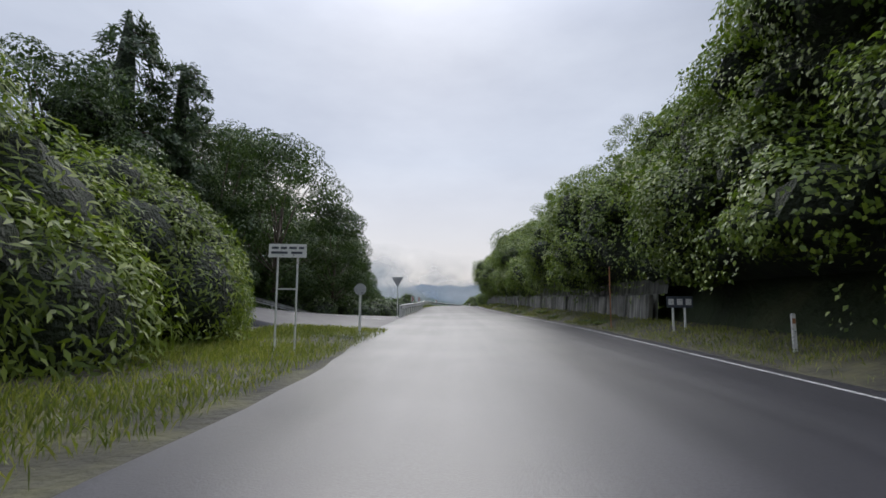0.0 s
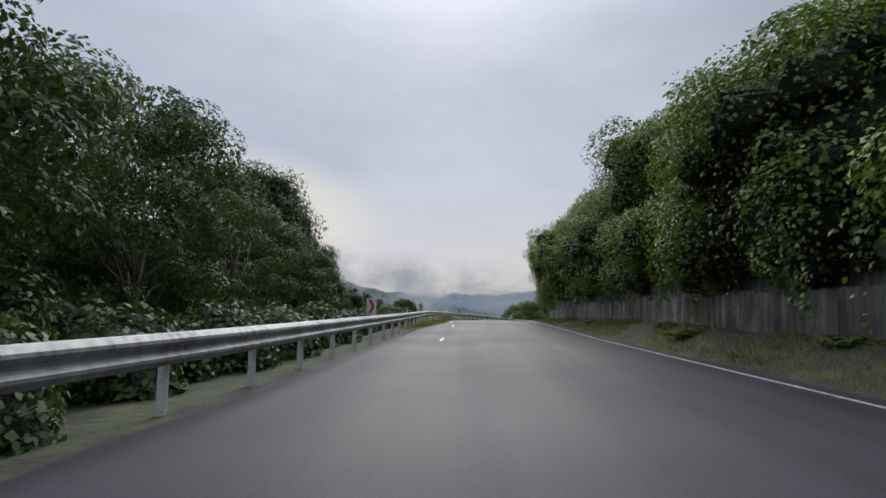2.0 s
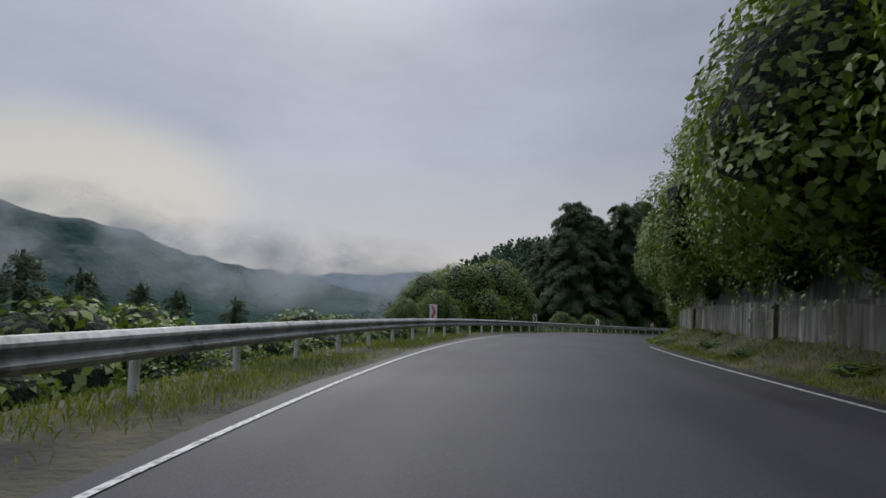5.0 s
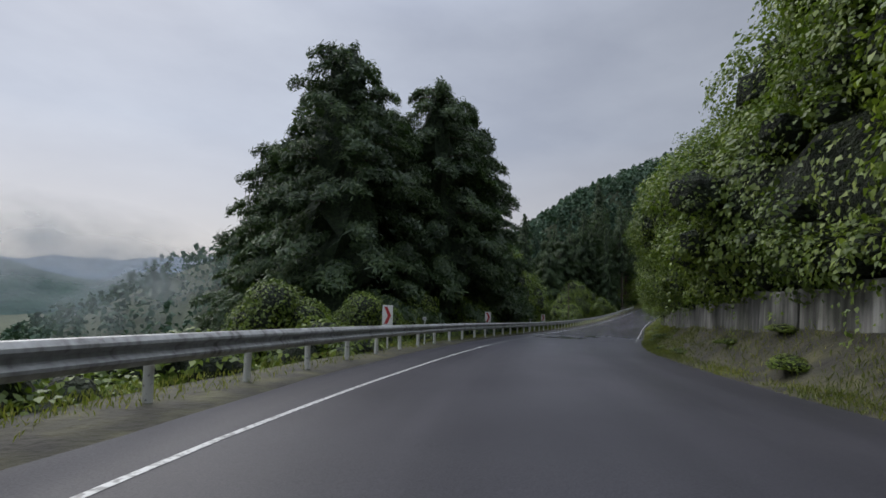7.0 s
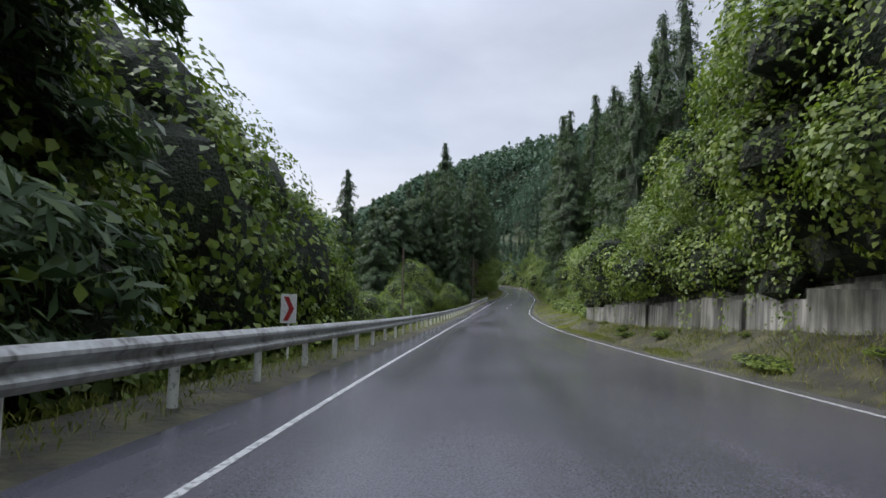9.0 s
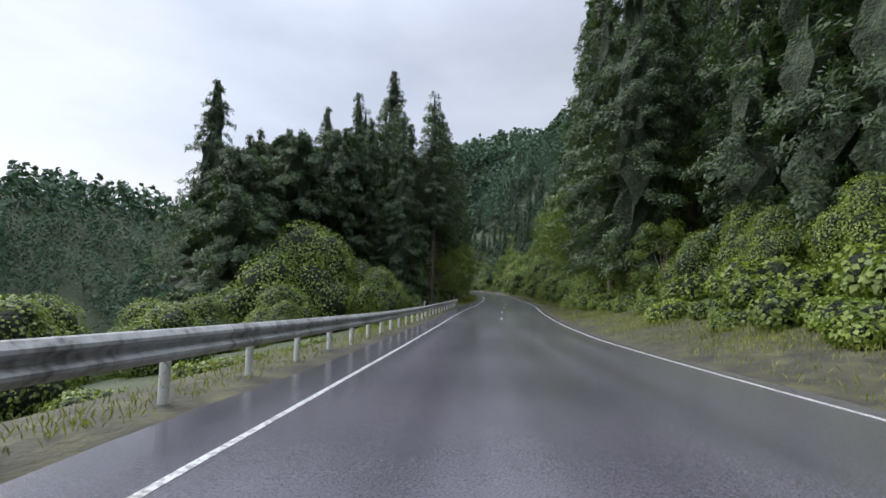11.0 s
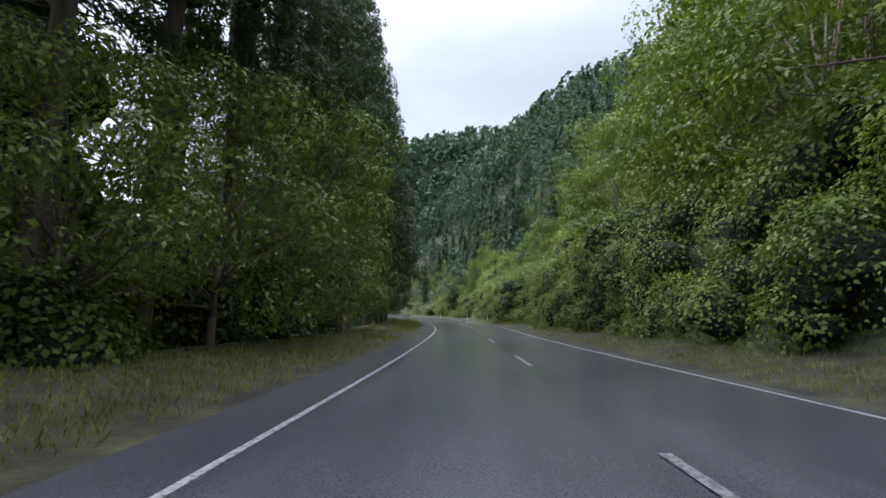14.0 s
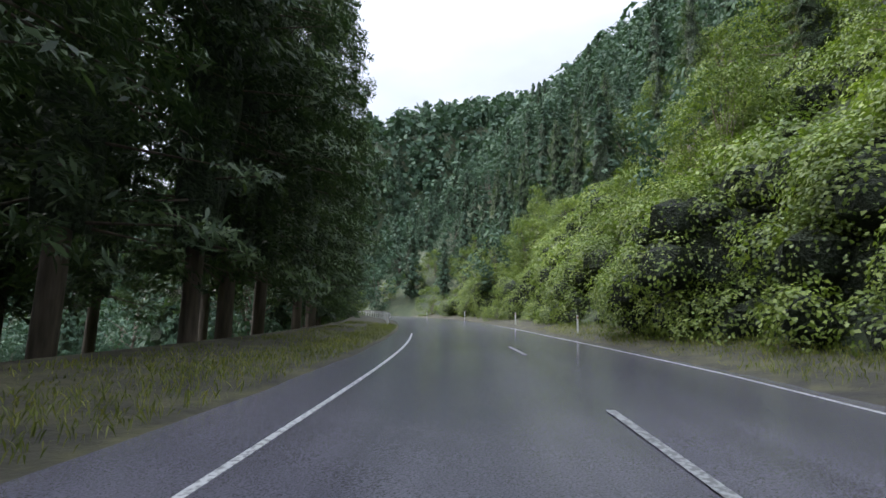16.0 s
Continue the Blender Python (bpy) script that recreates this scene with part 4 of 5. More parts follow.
BANK = {
    "low_h": table((256, 0.12), (264, 0.35), (276, 0.8), (290, 1.0)),
    "bank_h": table((-40, 0.95), (12, 0.9), (24, 0.78), (46, 0.68), (56, 0.82), (66, 0.92), (80, 0.90), (96, 1.02), (106, 1.12), (125, 1.12), (150, 1.04), (180, 0.98), (192, 0.84), (205, 0.6), (214, 0.4)),
}


def thicket(s0, s1, seed, label, columns, density, leaf, mat, lumpy=1.0, name="vine_thicket"):
    """Vines that billow over the bank from s0 to s1; columns are (offset from the bank's foot, height)."""
    rng = np.random.default_rng(seed)
    thing = tagged(new(name), label, "climbing plants")
    s = np.linspace(s0 - 0.4, s1 + 0.4, int((s1 - s0) * 1.6) + 2)
    cols = np.array(columns)
    t = np.linspace(0, len(cols) - 1, 30)
    du, dz = np.interp(t, np.arange(len(cols)), cols[:, 0]), np.interp(t, np.arange(len(cols)), cols[:, 1])
    high = BANK["bank_h"](s) if name == "vine_thicket" else BANK["low_h"](s)
    floor = 1.6 if name == "vine_thicket" else 0.0
    rows = np.stack([at(s, WALL_LINE(s) + d, 0) + np.stack([0 * s, 0 * s, (z - floor) * high + floor], -1) for d, z in zip(du, dz)], 1)
    right = np.stack([np.interp(s, AXIS_S, RIGHT[:, 0]), np.interp(s, AXIS_S, RIGHT[:, 1])], -1)
    swell = lumpy * (1.5 * np.abs(bumps(rows, 0.24, 1.0)) + 0.45 * np.abs(bumps(rows, 0.8, 3.0)) - 0.95)
    edge = np.minimum(1, np.arange(30) / 4)[None, :]
    rows[..., 0] -= right[:, None, 0] * swell * edge
    rows[..., 1] -= right[:, None, 1] * swell * edge
    rows[..., 2] += 0.6 * swell * edge
    core = rows.copy()
    core[..., 0] += right[:, None, 0] * 0.75
    core[..., 1] += right[:, None, 1] * 0.75
    core[..., 2] -= 0.3
    inner, faces = [core.reshape(-1, 3)], []
    wide = core.shape[1]
    for i in range(core.shape[0] - 1):
        faces += [(i * wide + j, (i + 1) * wide + j, (i + 1) * wide + j + 1, i * wide + j + 1) for j in range(wide - 1)]
    a = rows[:-1, :-1]
    e1, e2 = rows[1:, :-1] - a, rows[:-1, 1:] - a
    normal = np.cross(e2, e1)
    area = np.linalg.norm(normal, axis=-1)
    flip = np.sign(-(normal[..., 0] * right[:-1, None, 0] + normal[..., 1] * right[:-1, None, 1]) + 0.4 * normal[..., 2])
    normal = unit(normal) * np.where(flip == 0, 1, flip)[..., None]

    def surface(n):
        i, j = np.unravel_index(rng.choice(area.size, size=n, p=(area / area.sum()).ravel()), area.shape)
        return a[i, j] + e1[i, j] * rng.uniform(size=(n, 1)) + e2[i, j] * rng.uniform(size=(n, 1)), normal[i, j], j

    # billows: rounded heads of foliage; near-black cores paint the shade of the hollows between them
    places, outs, sizes = [], [], []
    count = sum(core.shape[0] * [wide])
    centres, facing, level = surface(int(area.sum() * 0.44))
    for k, (c, o, j) in enumerate(zip(centres, facing, level)):
        r = lumpy * (0.42 + 0.95 * rng.uniform() ** 1.7) * (1.25 if j > 12 else 1.0)
        if name == "vine_thicket" and j < 5:
            r *= 0.6
        lp, lf = lump(c - 0.15 * r * o, (r * 0.66, r * 0.66, r * 0.55), seed + k, 1)
        faces += [tuple(i + count for i in face) for face in lf]
        inner.append(lp)
        count += len(lp)
        fine = (1.0 if j > 17 else 0.66) if name == "vine_thicket" else (1.0 if j > 14 else 0.72)
        n = int(4.6 * r * r * density * (0.75 if j > 17 else 0.88 / fine**2))
        d = unit(rng.normal(size=(n, 3)) + 0.75 * o + (0, 0, 0.35))
        p = c + d * (r * (0.80 + 0.25 * rng.uniform(size=(n, 1)))) * (1, 1, 0.82)
        p += 0.14 * r * bumps(p, 3.0, k * 0.37)[:, None] * d
        places.append(p)
        outs.append(unit(d + (0, 0, 0.55)))
        sizes.append(np.full((n, 1), fine))
    p, o, j = surface(int(area.sum() * density * (0.55 if name == "vine_thicket" else 0.34)))
    places.append(p + o * rng.uniform(-0.35, 0.1, size=(len(p), 1)))
    outs.append(unit(o + (0, 0, 0.5)))
    sizes.append(np.full((len(p), 1), 0.8))
    tagged(part_mesh("inner_growth", mesh_of("inner_growth", np.concatenate(inner), faces, THICKET_SHADE), thing), kind="stuff")
    tagged(part_mesh("leaves", quads_mesh("leaves", blades(rng, np.concatenate(places), np.concatenate(outs), leaf, leaf * 0.75, droop=0.8, grow=np.concatenate(sizes)), mat), thing), kind="stuff")
    strands, so = [], []
    for k in range(int((s1 - s0) * 3.0)):
        w = rng.integers(0, len(s) - 1)
        c = rng.integers(1, 16)
        top = rows[w, c]
        m = rng.integers(16, 38)
        out = rng.uniform(0.2, 1.0)
        drop = np.sort(rng.uniform(0, rng.uniform(0.7, 2.2), size=m))
        strands.append(top + np.stack([rng.normal(size=m) * 0.1 - right[w, 0] * out, rng.normal(size=m) * 0.1 - right[w, 1] * out, -drop], 1))
        so.append(np.tile([-right[w, 0], -right[w, 1], 0.3], (m, 1)))
    tagged(part_mesh("hanging_growth", quads_mesh("hanging_growth", blades(rng, np.concatenate(strands), unit(np.concatenate(so)), leaf * 0.62, leaf * 0.45, droop=1.4), mat), thing), kind="stuff")
    return thing


HANGING = [(0.5, 2.1), (-0.4, 2.5), (-0.8, 4.2), (-0.2, 6.4), (1.0, 8.3), (2.8, 10.0), (5.8, 11.8), (9.5, 14.2)]
k = 0
for q in np.arange(-8, 212, 11.0):
    thicket(q, min(q + 11, 213), 100 + k, "dense green climbing vines hanging over the concrete wall", HANGING, 44, 0.19, LEAF_VINE, 1.15)
    k += 1
BANKING = [(1.2, 0.1), (0.6, 1.0), (0.8, 2.4), (1.8, 4.0), (3.4, 5.6), (5.6, 7.6), (8.5, 10.6), (12.0, 14.6)]
for q in np.arange(256, 388, 12.0):
    thicket(q, q + 12, 100 + k, "steep roadside bank overgrown with leafy creepers and shrubs", BANKING, 42, 0.18, LEAF_BRIGHT if k % 3 else LEAF_VINE, 1.3, "bank_thicket")
    k += 1

pick = np.random.default_rng(11)


def row(q0, q1, step, u, wobble, small, large):
    return [(q + pick.uniform(-0.3, 0.3) * step, u + pick.uniform(-wobble, wobble), pick.uniform(0, 360), pick.uniform(small, large)) for q in np.arange(q0, q1, step)]


# before the side road: a tall pale green hedge
hedge = bush("hedge_bush", 1, 5.6, 3.0, 0.15, LEAF_HEDGE, "tall pale green roadside hedge bush on a grass bank", 34000, 22, "bush", 0.3)
grove(hedge, [(13.4, -7.9, 0, 0.75), (19.3, -12.2, 130, 0.62), (17.2, -11.8, 40, 0.8), (15.6, -8.8, 300, 0.72), (10.5, -8.0, 60, 1.12), (6, -8.6, 200, 1.32), (0.5, -9.0, 20, 1.4), (-6, -9, 100, 1.3), (8.5, -13.0, 90, 1.55), (3, -14.5, 30, 1.75), (13, -12, 250, 1.0)])

# open leafy trees behind the first stretch of rail
airy = broadleaf("leafy_tree", 21, 12.5, 3.9, 46, 420, 0.185, LEAF_BROAD, "tall thin-leaved broadleaf tree behind the guard rail", 0.2)
airy_b = broadleaf("leafy_tree", 22, 10.5, 3.6, 44, 420, 0.185, LEAF_BROAD, "broadleaf tree with an open crown behind the guard rail", 0.16)
round_tree = broadleaf("leafy_tree", 23, 10.4, 3.7, 130, 270, 0.15, LEAF_BROAD, "dense dark cone-shaped broadleaf tree on the slope", 0.06, True, True)
grove(airy, [(37.5, -19.0, 0, 1.35), (33, -22, 200, 1.2), (25, -22, 30, 1.3)])
stand(airy, 12.5, [(43.2, -15.6, 200, 15.8), (65.5, -13.2, 40, 7.6), (53, -21.5, 80, 20.0), (44.5, -21, 300, 15.0), (70, -23.5, 140, 16.5), (75, -20.5, 250, 12.0), (61, -23, 20, 14.5), (48.5, -24, 60, 12.0)])
grove(airy_b, [(35, -18.6, 50, 1.0)])
stand(airy_b, 10.5, [(48.5, -12.0, 150, 10.5), (57.5, -12.8, 260, 9.5), (65, -15.5, 0, 5.6), (69, -17, 100, 7.0), (74, -15.2, 210, 7.2), (60, -15, 300, 4.6), (55, -14.5, 20, 4.0), (50, -14.5, 120, 3.6), (79, -14.5, 170, 6.0), (57, -18, 40, 7.5)])
grove(round_tree, [(25, -20.5, 50, 1.3), (19, -22.5, 150, 1.35)])
stand(round_tree, 10.4, [(84.8, -22, 0, 15.6), (80, -23.5, 300, 14.2), (89.5, -18.5, 90, 8.2), (76.5, -20, 120, 9.5), (93, -24, 200, 9.5), (86, -15.5, 40, 5.0), (92, -15, 20, 3.0), (98, -26, 70, 8.0), (104, -30, 150, 7.0), (82, -16, 260, 6.0)])
undergrowth = bush("undergrowth_bush", 3, 2.6, 2.3, 0.19, LEAF_BROAD, "dark leafy undergrowth behind the guard rail", 2600, 9)
grove(undergrowth, row(43, 84, 3.4, -7.4, 0.6, 0.8, 1.15) + row(53, 80, 4.2, -11.5, 1.2, 1.0, 1.5) + row(20, 50, 3.5, -20, 1.0, 1.3, 1.8) + row(33, 50, 2.4, -16.0, 0.8, 1.1, 1.6) + [(46, -13.2, 0, 1.4), (49, -12.2, 90, 1.4), (52, -11.5, 0, 1.3)])

# the open bend over the valley
low_bush = bush("vine_bush", 4, 1.9, 2.3, 0.17, LEAF_VINE, "low vine-covered bush beyond the guard rail", 3000, 9)
grove(low_bush, row(88, 132, 3.0, -7.6, 0.8, 0.55, 0.85) + row(90, 112, 2.6, -10.2, 0.8, 1.15, 1.75) + row(96, 128, 3.2, -13, 1.5, 1.2, 1.9) + row(146, 178, 3.6, -6.4, 0.6, 0.75, 1.15))
slope_fir = conifer("slope_conifer", 31, 13, 3.6, "dark conifer on the valley slope", 0.05, 0.32, None, 3.0, 0.55, 0.25)
grove(slope_fir, [(33, -19.6, 20, 1.5), (29.5, -21.5, 100, 1.65)])
stand(slope_fir, 13, [(97.5, -28.5, 0, 17.6), (101, -33.5, 60, 20.5), (105.8, -34, 100, 14.6), (95, -31, 20, 14.0), (109, -27, 40, 4.6), (113, -30.5, 200, 6.0), (116, -31.5, 80, 5.6), (118.5, -33.5, 30, 5.2), (121.5, -34, 0, 4.8), (125, -36, 90, 4.0),
                      (111, -35, 0, 6.6), (107, -38, 50, 8.5), (129, -37, 150, 3.2), (104, -40, 170, 9.0), (122, -42, 70, 4.6), (133, -40, 130, 2.8), (137, -38, 10, 2.4)])

# vine-grown shrub trees on the outside of the bend
vine_tree = bush("vine_tree", 5, 5.4, 2.9, 0.125, LEAF_VINE, "tall shrub smothered in broad-leaved vines beyond the guard rail", 21000, 19)
grove(vine_tree, [(137.5, -12.0, 40, 1.4), (142.2, -11.2, 70, 1.3), (133, -10.5, 190, 1.15), (141, -13.5, 260, 1.5), (145, -9.6, 310, 0.62), (86.4, -7.6, 100, 0.66), (88.8, -8.6, 40, 0.6), (84.2, -8.8, 200, 0.52), (131, -8.8, 220, 0.8), (128, -9.5, 220, 0.66)])
stand(vine_tree, 5.4, [(140.6, -8.7, 0, 7.3), (136.4, -9.4, 120, 6.3), (143.4, -9.2, 250, 5.4)])

def on_wall(model, spots):
    """Copies of a plant model rooted on top of the retaining wall; spots are (s, offset from the wall, height, turn, size)."""
    for q, u, z, turn, size in spots:
        copy_thing(model, spot(q, float(WALL_LINE(q)) + u, z, turn)).scale = (size, size, size)


on_wall(vine_tree, [(108, 1.0, 2.6, 40, 1.62), (115, 1.6, 2.6, 200, 1.35), (101.5, 2.2, 2.6, 110, 1.6), (94.5, 2.0, 2.6, 300, 1.1), (122, 1.6, 2.6, 20, 1.3), (147.5, 2.8, 2.6, 170, 1.4), (156, 3.0, 2.6, 80, 1.6), (163, 3.2, 2.8, 10, 1.7), (171, 3.2, 2.8, 220, 1.75), (70, 2.2, 2.4, 150, 0.8), (63.5, 2.4, 2.4, 250, 0.75), (181, 2.2, 2.6, 140, 1.15), (188.5, 2.4, 2.4, 30, 1.0)])

# the dark group of conifers
hinoki = conifer("dense_conifer", 41, 15.5, 5.0, "broad dark conifer with drooping boughs beside the bend", 0.02, 0.31, None, 6.8, 0.42, 0.58)
grove(hinoki, [(183.0, -11.0, 200, 1.5)])
stand(hinoki, 15.0, [(166.0, -12.4, 0, 17.6), (174.0, -9.6, 80, 18.6), (178.5, -10.4, 30, 19.0), (169.0, -16.0, 140, 16.5), (176, -16.5, 310, 18.0), (170, -11.5, 190, 15.0), (175, -26, 90, 9.0), (168, -19, 20, 12.5), (165.5, -16.5, 220, 9.5), (184.5, -9.4, 270, 16.5), (188, -16.5, 60, 16.0), (192, -19, 200, 13.0), (181, -18, 10, 18.0)])
hung_vine = bush("hanging_vine_bush", 6, 4.2, 2.6, 0.13, LEAF_VINE, "vines climbing the foot of the dark conifers", 11000, 14)
grove(hung_vine, row(156, 184, 4.2, -7.6, 0.5, 0.75, 1.1) + row(247, 284, 3.4, 12.2, 0.7, 0.7, 1.0))

# overgrown left side after the bend
tall_vine = bush("vine_tree", 15, 10.6, 5.4, 0.19, LEAF_VINE, "tall trees smothered in broad-leaved vines beyond the guard rail", 36000, 30)
grove(tall_vine, [(187, -12.4, 0, 1.32), (192.5, -13.0, 70, 1.5), (198, -12.2, 130, 1.32), (203.5, -10.8, 200, 0.9), (188, -16, 250, 1.3), (196, -16.5, 10, 1.35), (208.5, -9.4, 300, 0.5), (204, -14, 90, 0.8), (181, -10.2, 20, 0.66)])
grove(copy_thing(hung_vine, pose(0, 0, 0)), [(211.5, -8.0, 0, 0.85), (217, -8.0, 80, 0.78), (222.5, -8.2, 160, 0.7), (228, -8.6, 0, 0.6), (209, -12, 40, 1.05), (219, -12.5, 0, 1.0), (234, -9.5, 0, 0.6)])

# bright bushes before the forest
bright = bush("bright_bush", 7, 5.6, 2.9, 0.135, LEAF_BRIGHT, "bright green leafy bush beyond the guard rail", 17000, 19)
grove(bright, [(242.5, -13.5, 60, 0.7), (238, -13, 30, 0.6), (233, -12.5, 30, 0.6), (267, -7.4, 10, 0.42), (247, -11.5, 200, 0.5)])
big_bright = bush("bright_bush", 17, 11.0, 5.4, 0.19, LEAF_BRIGHT, "large bright green vine-hung bush before the dark conifers", 34000, 30)
grove(big_bright, [(258.8, -15.2, 0, 1.06), (263, -12.6, 100, 0.66)])
stand(bright, 5.4, [ (257.6, -8.6, 140, 3.7), (261.5, -8.2, 220, 2.6), (254.5, -16.5, 250, 4.6), (251, -13.5, 30, 2.2), (266, -9.5, 310, 2.8)])

# the cedar forest
cedar = conifer("cedar", 51, 27, 4.5, "tall straight cedar with a bare lower trunk", 0.34, 0.30, None, 2.2, 0.75, 0.15)
cedar_b = conifer("cedar", 52, 24, 4.3, "tall dark cedar at the roadside", 0.08, 0.28, None, 3.6, 0.8, 0.5)
cedar_d = conifer("cedar", 54, 26, 4.9, "tall cedar with low drooping boughs at the forest edge", 0.12, 0.30, None, 2.4, 0.7, 0.2)
cedar_c = conifer("cedar", 53, 29, 6.2, "tall broad cedar with a pointed top", 0.04, 0.36, None, 2.2, 0.75, 0.6)
grove(cedar, row(281, 318, 3.6, -8.3, 0.6, 0.95, 1.15) + row(302, 318, 6, -14, 1.2, 0.75, 1.0))
grove(copy_thing(hung_vine, pose(0, 0, 0)), row(283, 332, 3.6, -16.5, 1.2, 1.3, 1.9))
grove(cedar_d, row(319, 353, 3.4, -7.9, 0.6, 0.9, 1.1) + row(334, 352, 6.0, -13.5, 1.2, 0.85, 1.0))
grove(cedar_b, [(279.5, -10.8, 0, 1.05), (271, -10, 70, 0.95), (266, -19, 0, 0.95), (274, -14.5, 200, 1.05), (262, -23, 30, 0.95), (270.5, -16.5, 0, 1.0)] + row(268, 285, 9, -28, 1.5, 0.85, 1.05) + row(354, 392, 4.5, -9.5, 1.0, 0.8, 1.0))
grove(copy_thing(cedar_b, pose(0, 0, 0)), [(258, 9.6, 20, 1.25), (263, 10.2, 90, 1.3), (268.5, 10.5, 150, 1.25), (274, 11.5, 10, 1.3), (253, 10.5, 200, 1.2), (280, 13, 70, 1.2), (260, 15, 0, 1.3), (270, 16, 250, 1.3)])
grove(copy_thing(hinoki, pose(0, 0, 0)), [(259, -21.5, 0, 1.3), (266, -20, 80, 1.5), (273, -18.5, 160, 1.6), (280, -17, 220, 1.7), (270, -25, 90, 1.6)])
grove(cedar_c, [(295, -16.8, 90, 1.42), (205, -36, 20, 0.95)])
stand(cedar_c, 29, [(270.2, -32.4, 10, 26.8)])
stand(cedar_b, 24, [(270.8, -27, 0, 20.5), (270, -23, 80, 19.8), (275, -20.5, 160, 24.5), (278, -17.5, 240, 27.5), (274, -25, 120, 21.5)])
stand(cedar_b, 24, [(327, -15.0, 70, 23.0), (333, -14.5, 200, 24.0)])
stand(cedar, 27, [(281.5, -17.6, 300, 27.0), (284.5, -15.5, 40, 29.0), (288, -14.5, 200, 30.0)])
grove(copy_thing(hung_vine, pose(0, 0, 0)), [(283.5, -8.6, 0, 0.9), (288.5, -8.8, 70, 1.1), (294, -9.0, 150, 1.3), (299.5, -9.0, 230, 1.3), (305, -9.2, 20, 1.2), (310, -9.6, 110, 1.0)])
fern = bush("roadside_undergrowth", 8, 1.7, 1.9, 0.15, LEAF_BROAD, "dark ferny undergrowth at the forest edge", 2600, 8)
grove(fern, row(279, 312, 2.6, -6.4, 0.4, 0.6, 0.95) + row(312, 350, 4.0, -7.4, 0.8, 0.5, 0.75) + row(280, 340, 5, -11, 1.0, 0.6, 0.9))

edge_tree = broadleaf("forest_edge_tree", 24, 9.5, 3.4, 64, 190, 0.17, LEAF_BRIGHT, "bright green broadleaf tree leaning out of the forest edge", 0.2)
grove(edge_tree, [(288.5, -7.6, 250, 0.8), (293.5, -7.2, 0, 1.0), (299, -7.0, 70, 1.2), (304.5, -7.4, 140, 1.1), (311, -7.8, 200, 0.9)])

# right side: trees over the vines
over = broadleaf("hillside_tree", 61, 9.5, 3.7, 48, 200, 0.19, LEAF_VINE, "leafy hillside tree hung with vines", 0.1)
grove(over, [(10.5, 11.5, 0, 0.9), (3, 12.5, 90, 1.0), (17, 13.0, 200, 0.7)] + [(q, u + float(WALL_LINE(q)), t, z) for q, u, t, z in
      row(26, 150, 8.5, 8.5, 1.5, 0.3, 0.55) + row(30, 205, 11, 14, 2.5, 0.6, 0.95)])
stand(over, 9.5, [(168, 13.5, 0, 16.0), (176, 14, 80, 18.0), (160, 13.5, 200, 14.5), (152, 13.5, 120, 13.5), (291, 12.5, 30, 17.5), (297, 13, 110, 19.0), (304, 14, 250, 20.0), (311, 15, 10, 20.0), (286, 12.0, 170, 15.0), (255, 14.5, 60, 12.0), (261, 16, 200, 15.0), (267, 15.5, 320, 16.0)])
hill_fir = conifer("hillside_cedar", 62, 21, 3.6, "dark cedar on the steep hillside", 0.06, 0.3, None, 2.2, 0.8, 0.55)
far_fir = conifer("hillside_cedar", 63, 21, 4.0, "distant dark green cedar on the hillside", 0.06, 0.95, LEAF_FAR_HAZY, 0.3, 0.75, 0.6)
far_over = broadleaf("hillside_tree", 64, 9.5, 3.9, 34, 60, 0.42, LEAF_FAR_HAZY, "distant round green tree on the hillside", 0.08)
fx, fy, _ = at(372.0, 32.0)
far_over.matrix_basis = pose(fx, fy, ground_at(fx, fy) - 0.2)
grove(hill_fir, [(q, u + float(WALL_LINE(q)), t, z) for q, u, t, z in row(165, 226, 5.5, 13, 2.0, 0.7, 1.0) + row(150, 250, 7, 21, 2.5, 0.95, 1.25) + row(228, 286, 4.2, 8.5, 1.0, 1.05, 1.35) + row(224, 290, 4.8, 13, 1.5, 1.1, 1.4)
                 + row(290, 345, 8, 20, 3, 0.6, 0.9) + row(345, 398, 6, 11, 2, 0.5, 0.8)])
grove(far_fir, [(q, u + float(WALL_LINE(q)), t, z) for q, u, t, z in row(350, 398, 6.5, 19, 3, 0.6, 0.9) + row(350, 398, 7, 28, 3, 0.6, 0.9) + row(250, 350, 9, 28, 3, 0.6, 0.9)])
weed = bush("weed_clump", 9, 1.5, 1.6, 0.16, LEAF_BRIGHT, "tall pale green weeds on the roadside slope", 2000, 8)
grove(weed, [(q, u + float(RIGHT_EDGE(q)), t, z) for q, u, t, z in row(214, 264, 2.2, 4.2, 0.7, 0.6, 1.05) + row(214, 262, 2.6, 6.4, 0.8, 0.9, 1.5)])
for q, off, turn, size in row(20, 212, 3.1, 1.5, 0.6, 0.12, 0.3):
    copy_thing(weed, spot(q, float(RIGHT_EDGE(q)) + off, float(bank_top(q, off)) - 0.08, turn)).scale = (size * 1.5, size * 2.4, size * 0.62)
grove(copy_thing(weed, pose(0, 0, 0)), [(13.6, -3.2, 0, 0.3), (14.6, -4.3, 60, 0.42), (15.4, -5.6, 130, 0.5), (16.2, -7.0, 200, 0.55), (17.0, -8.4, 30, 0.6), (17.8, -9.8, 80, 0.65), (14.0, -5.4, 0, 0.5), (14.8, -7.2, 90, 0.6), (12.6, -3.6, 10, 0.3), (12.2, -5.2, 50, 0.5), (15.6, -9.0, 20, 0.7), (18.6, -11.4, 140, 0.7)] + row(222, 274, 2.6, -5.3, 0.4, 0.4, 0.65) + row(128, 160, 3.2, -5.6, 0.4, 0.35, 0.6))
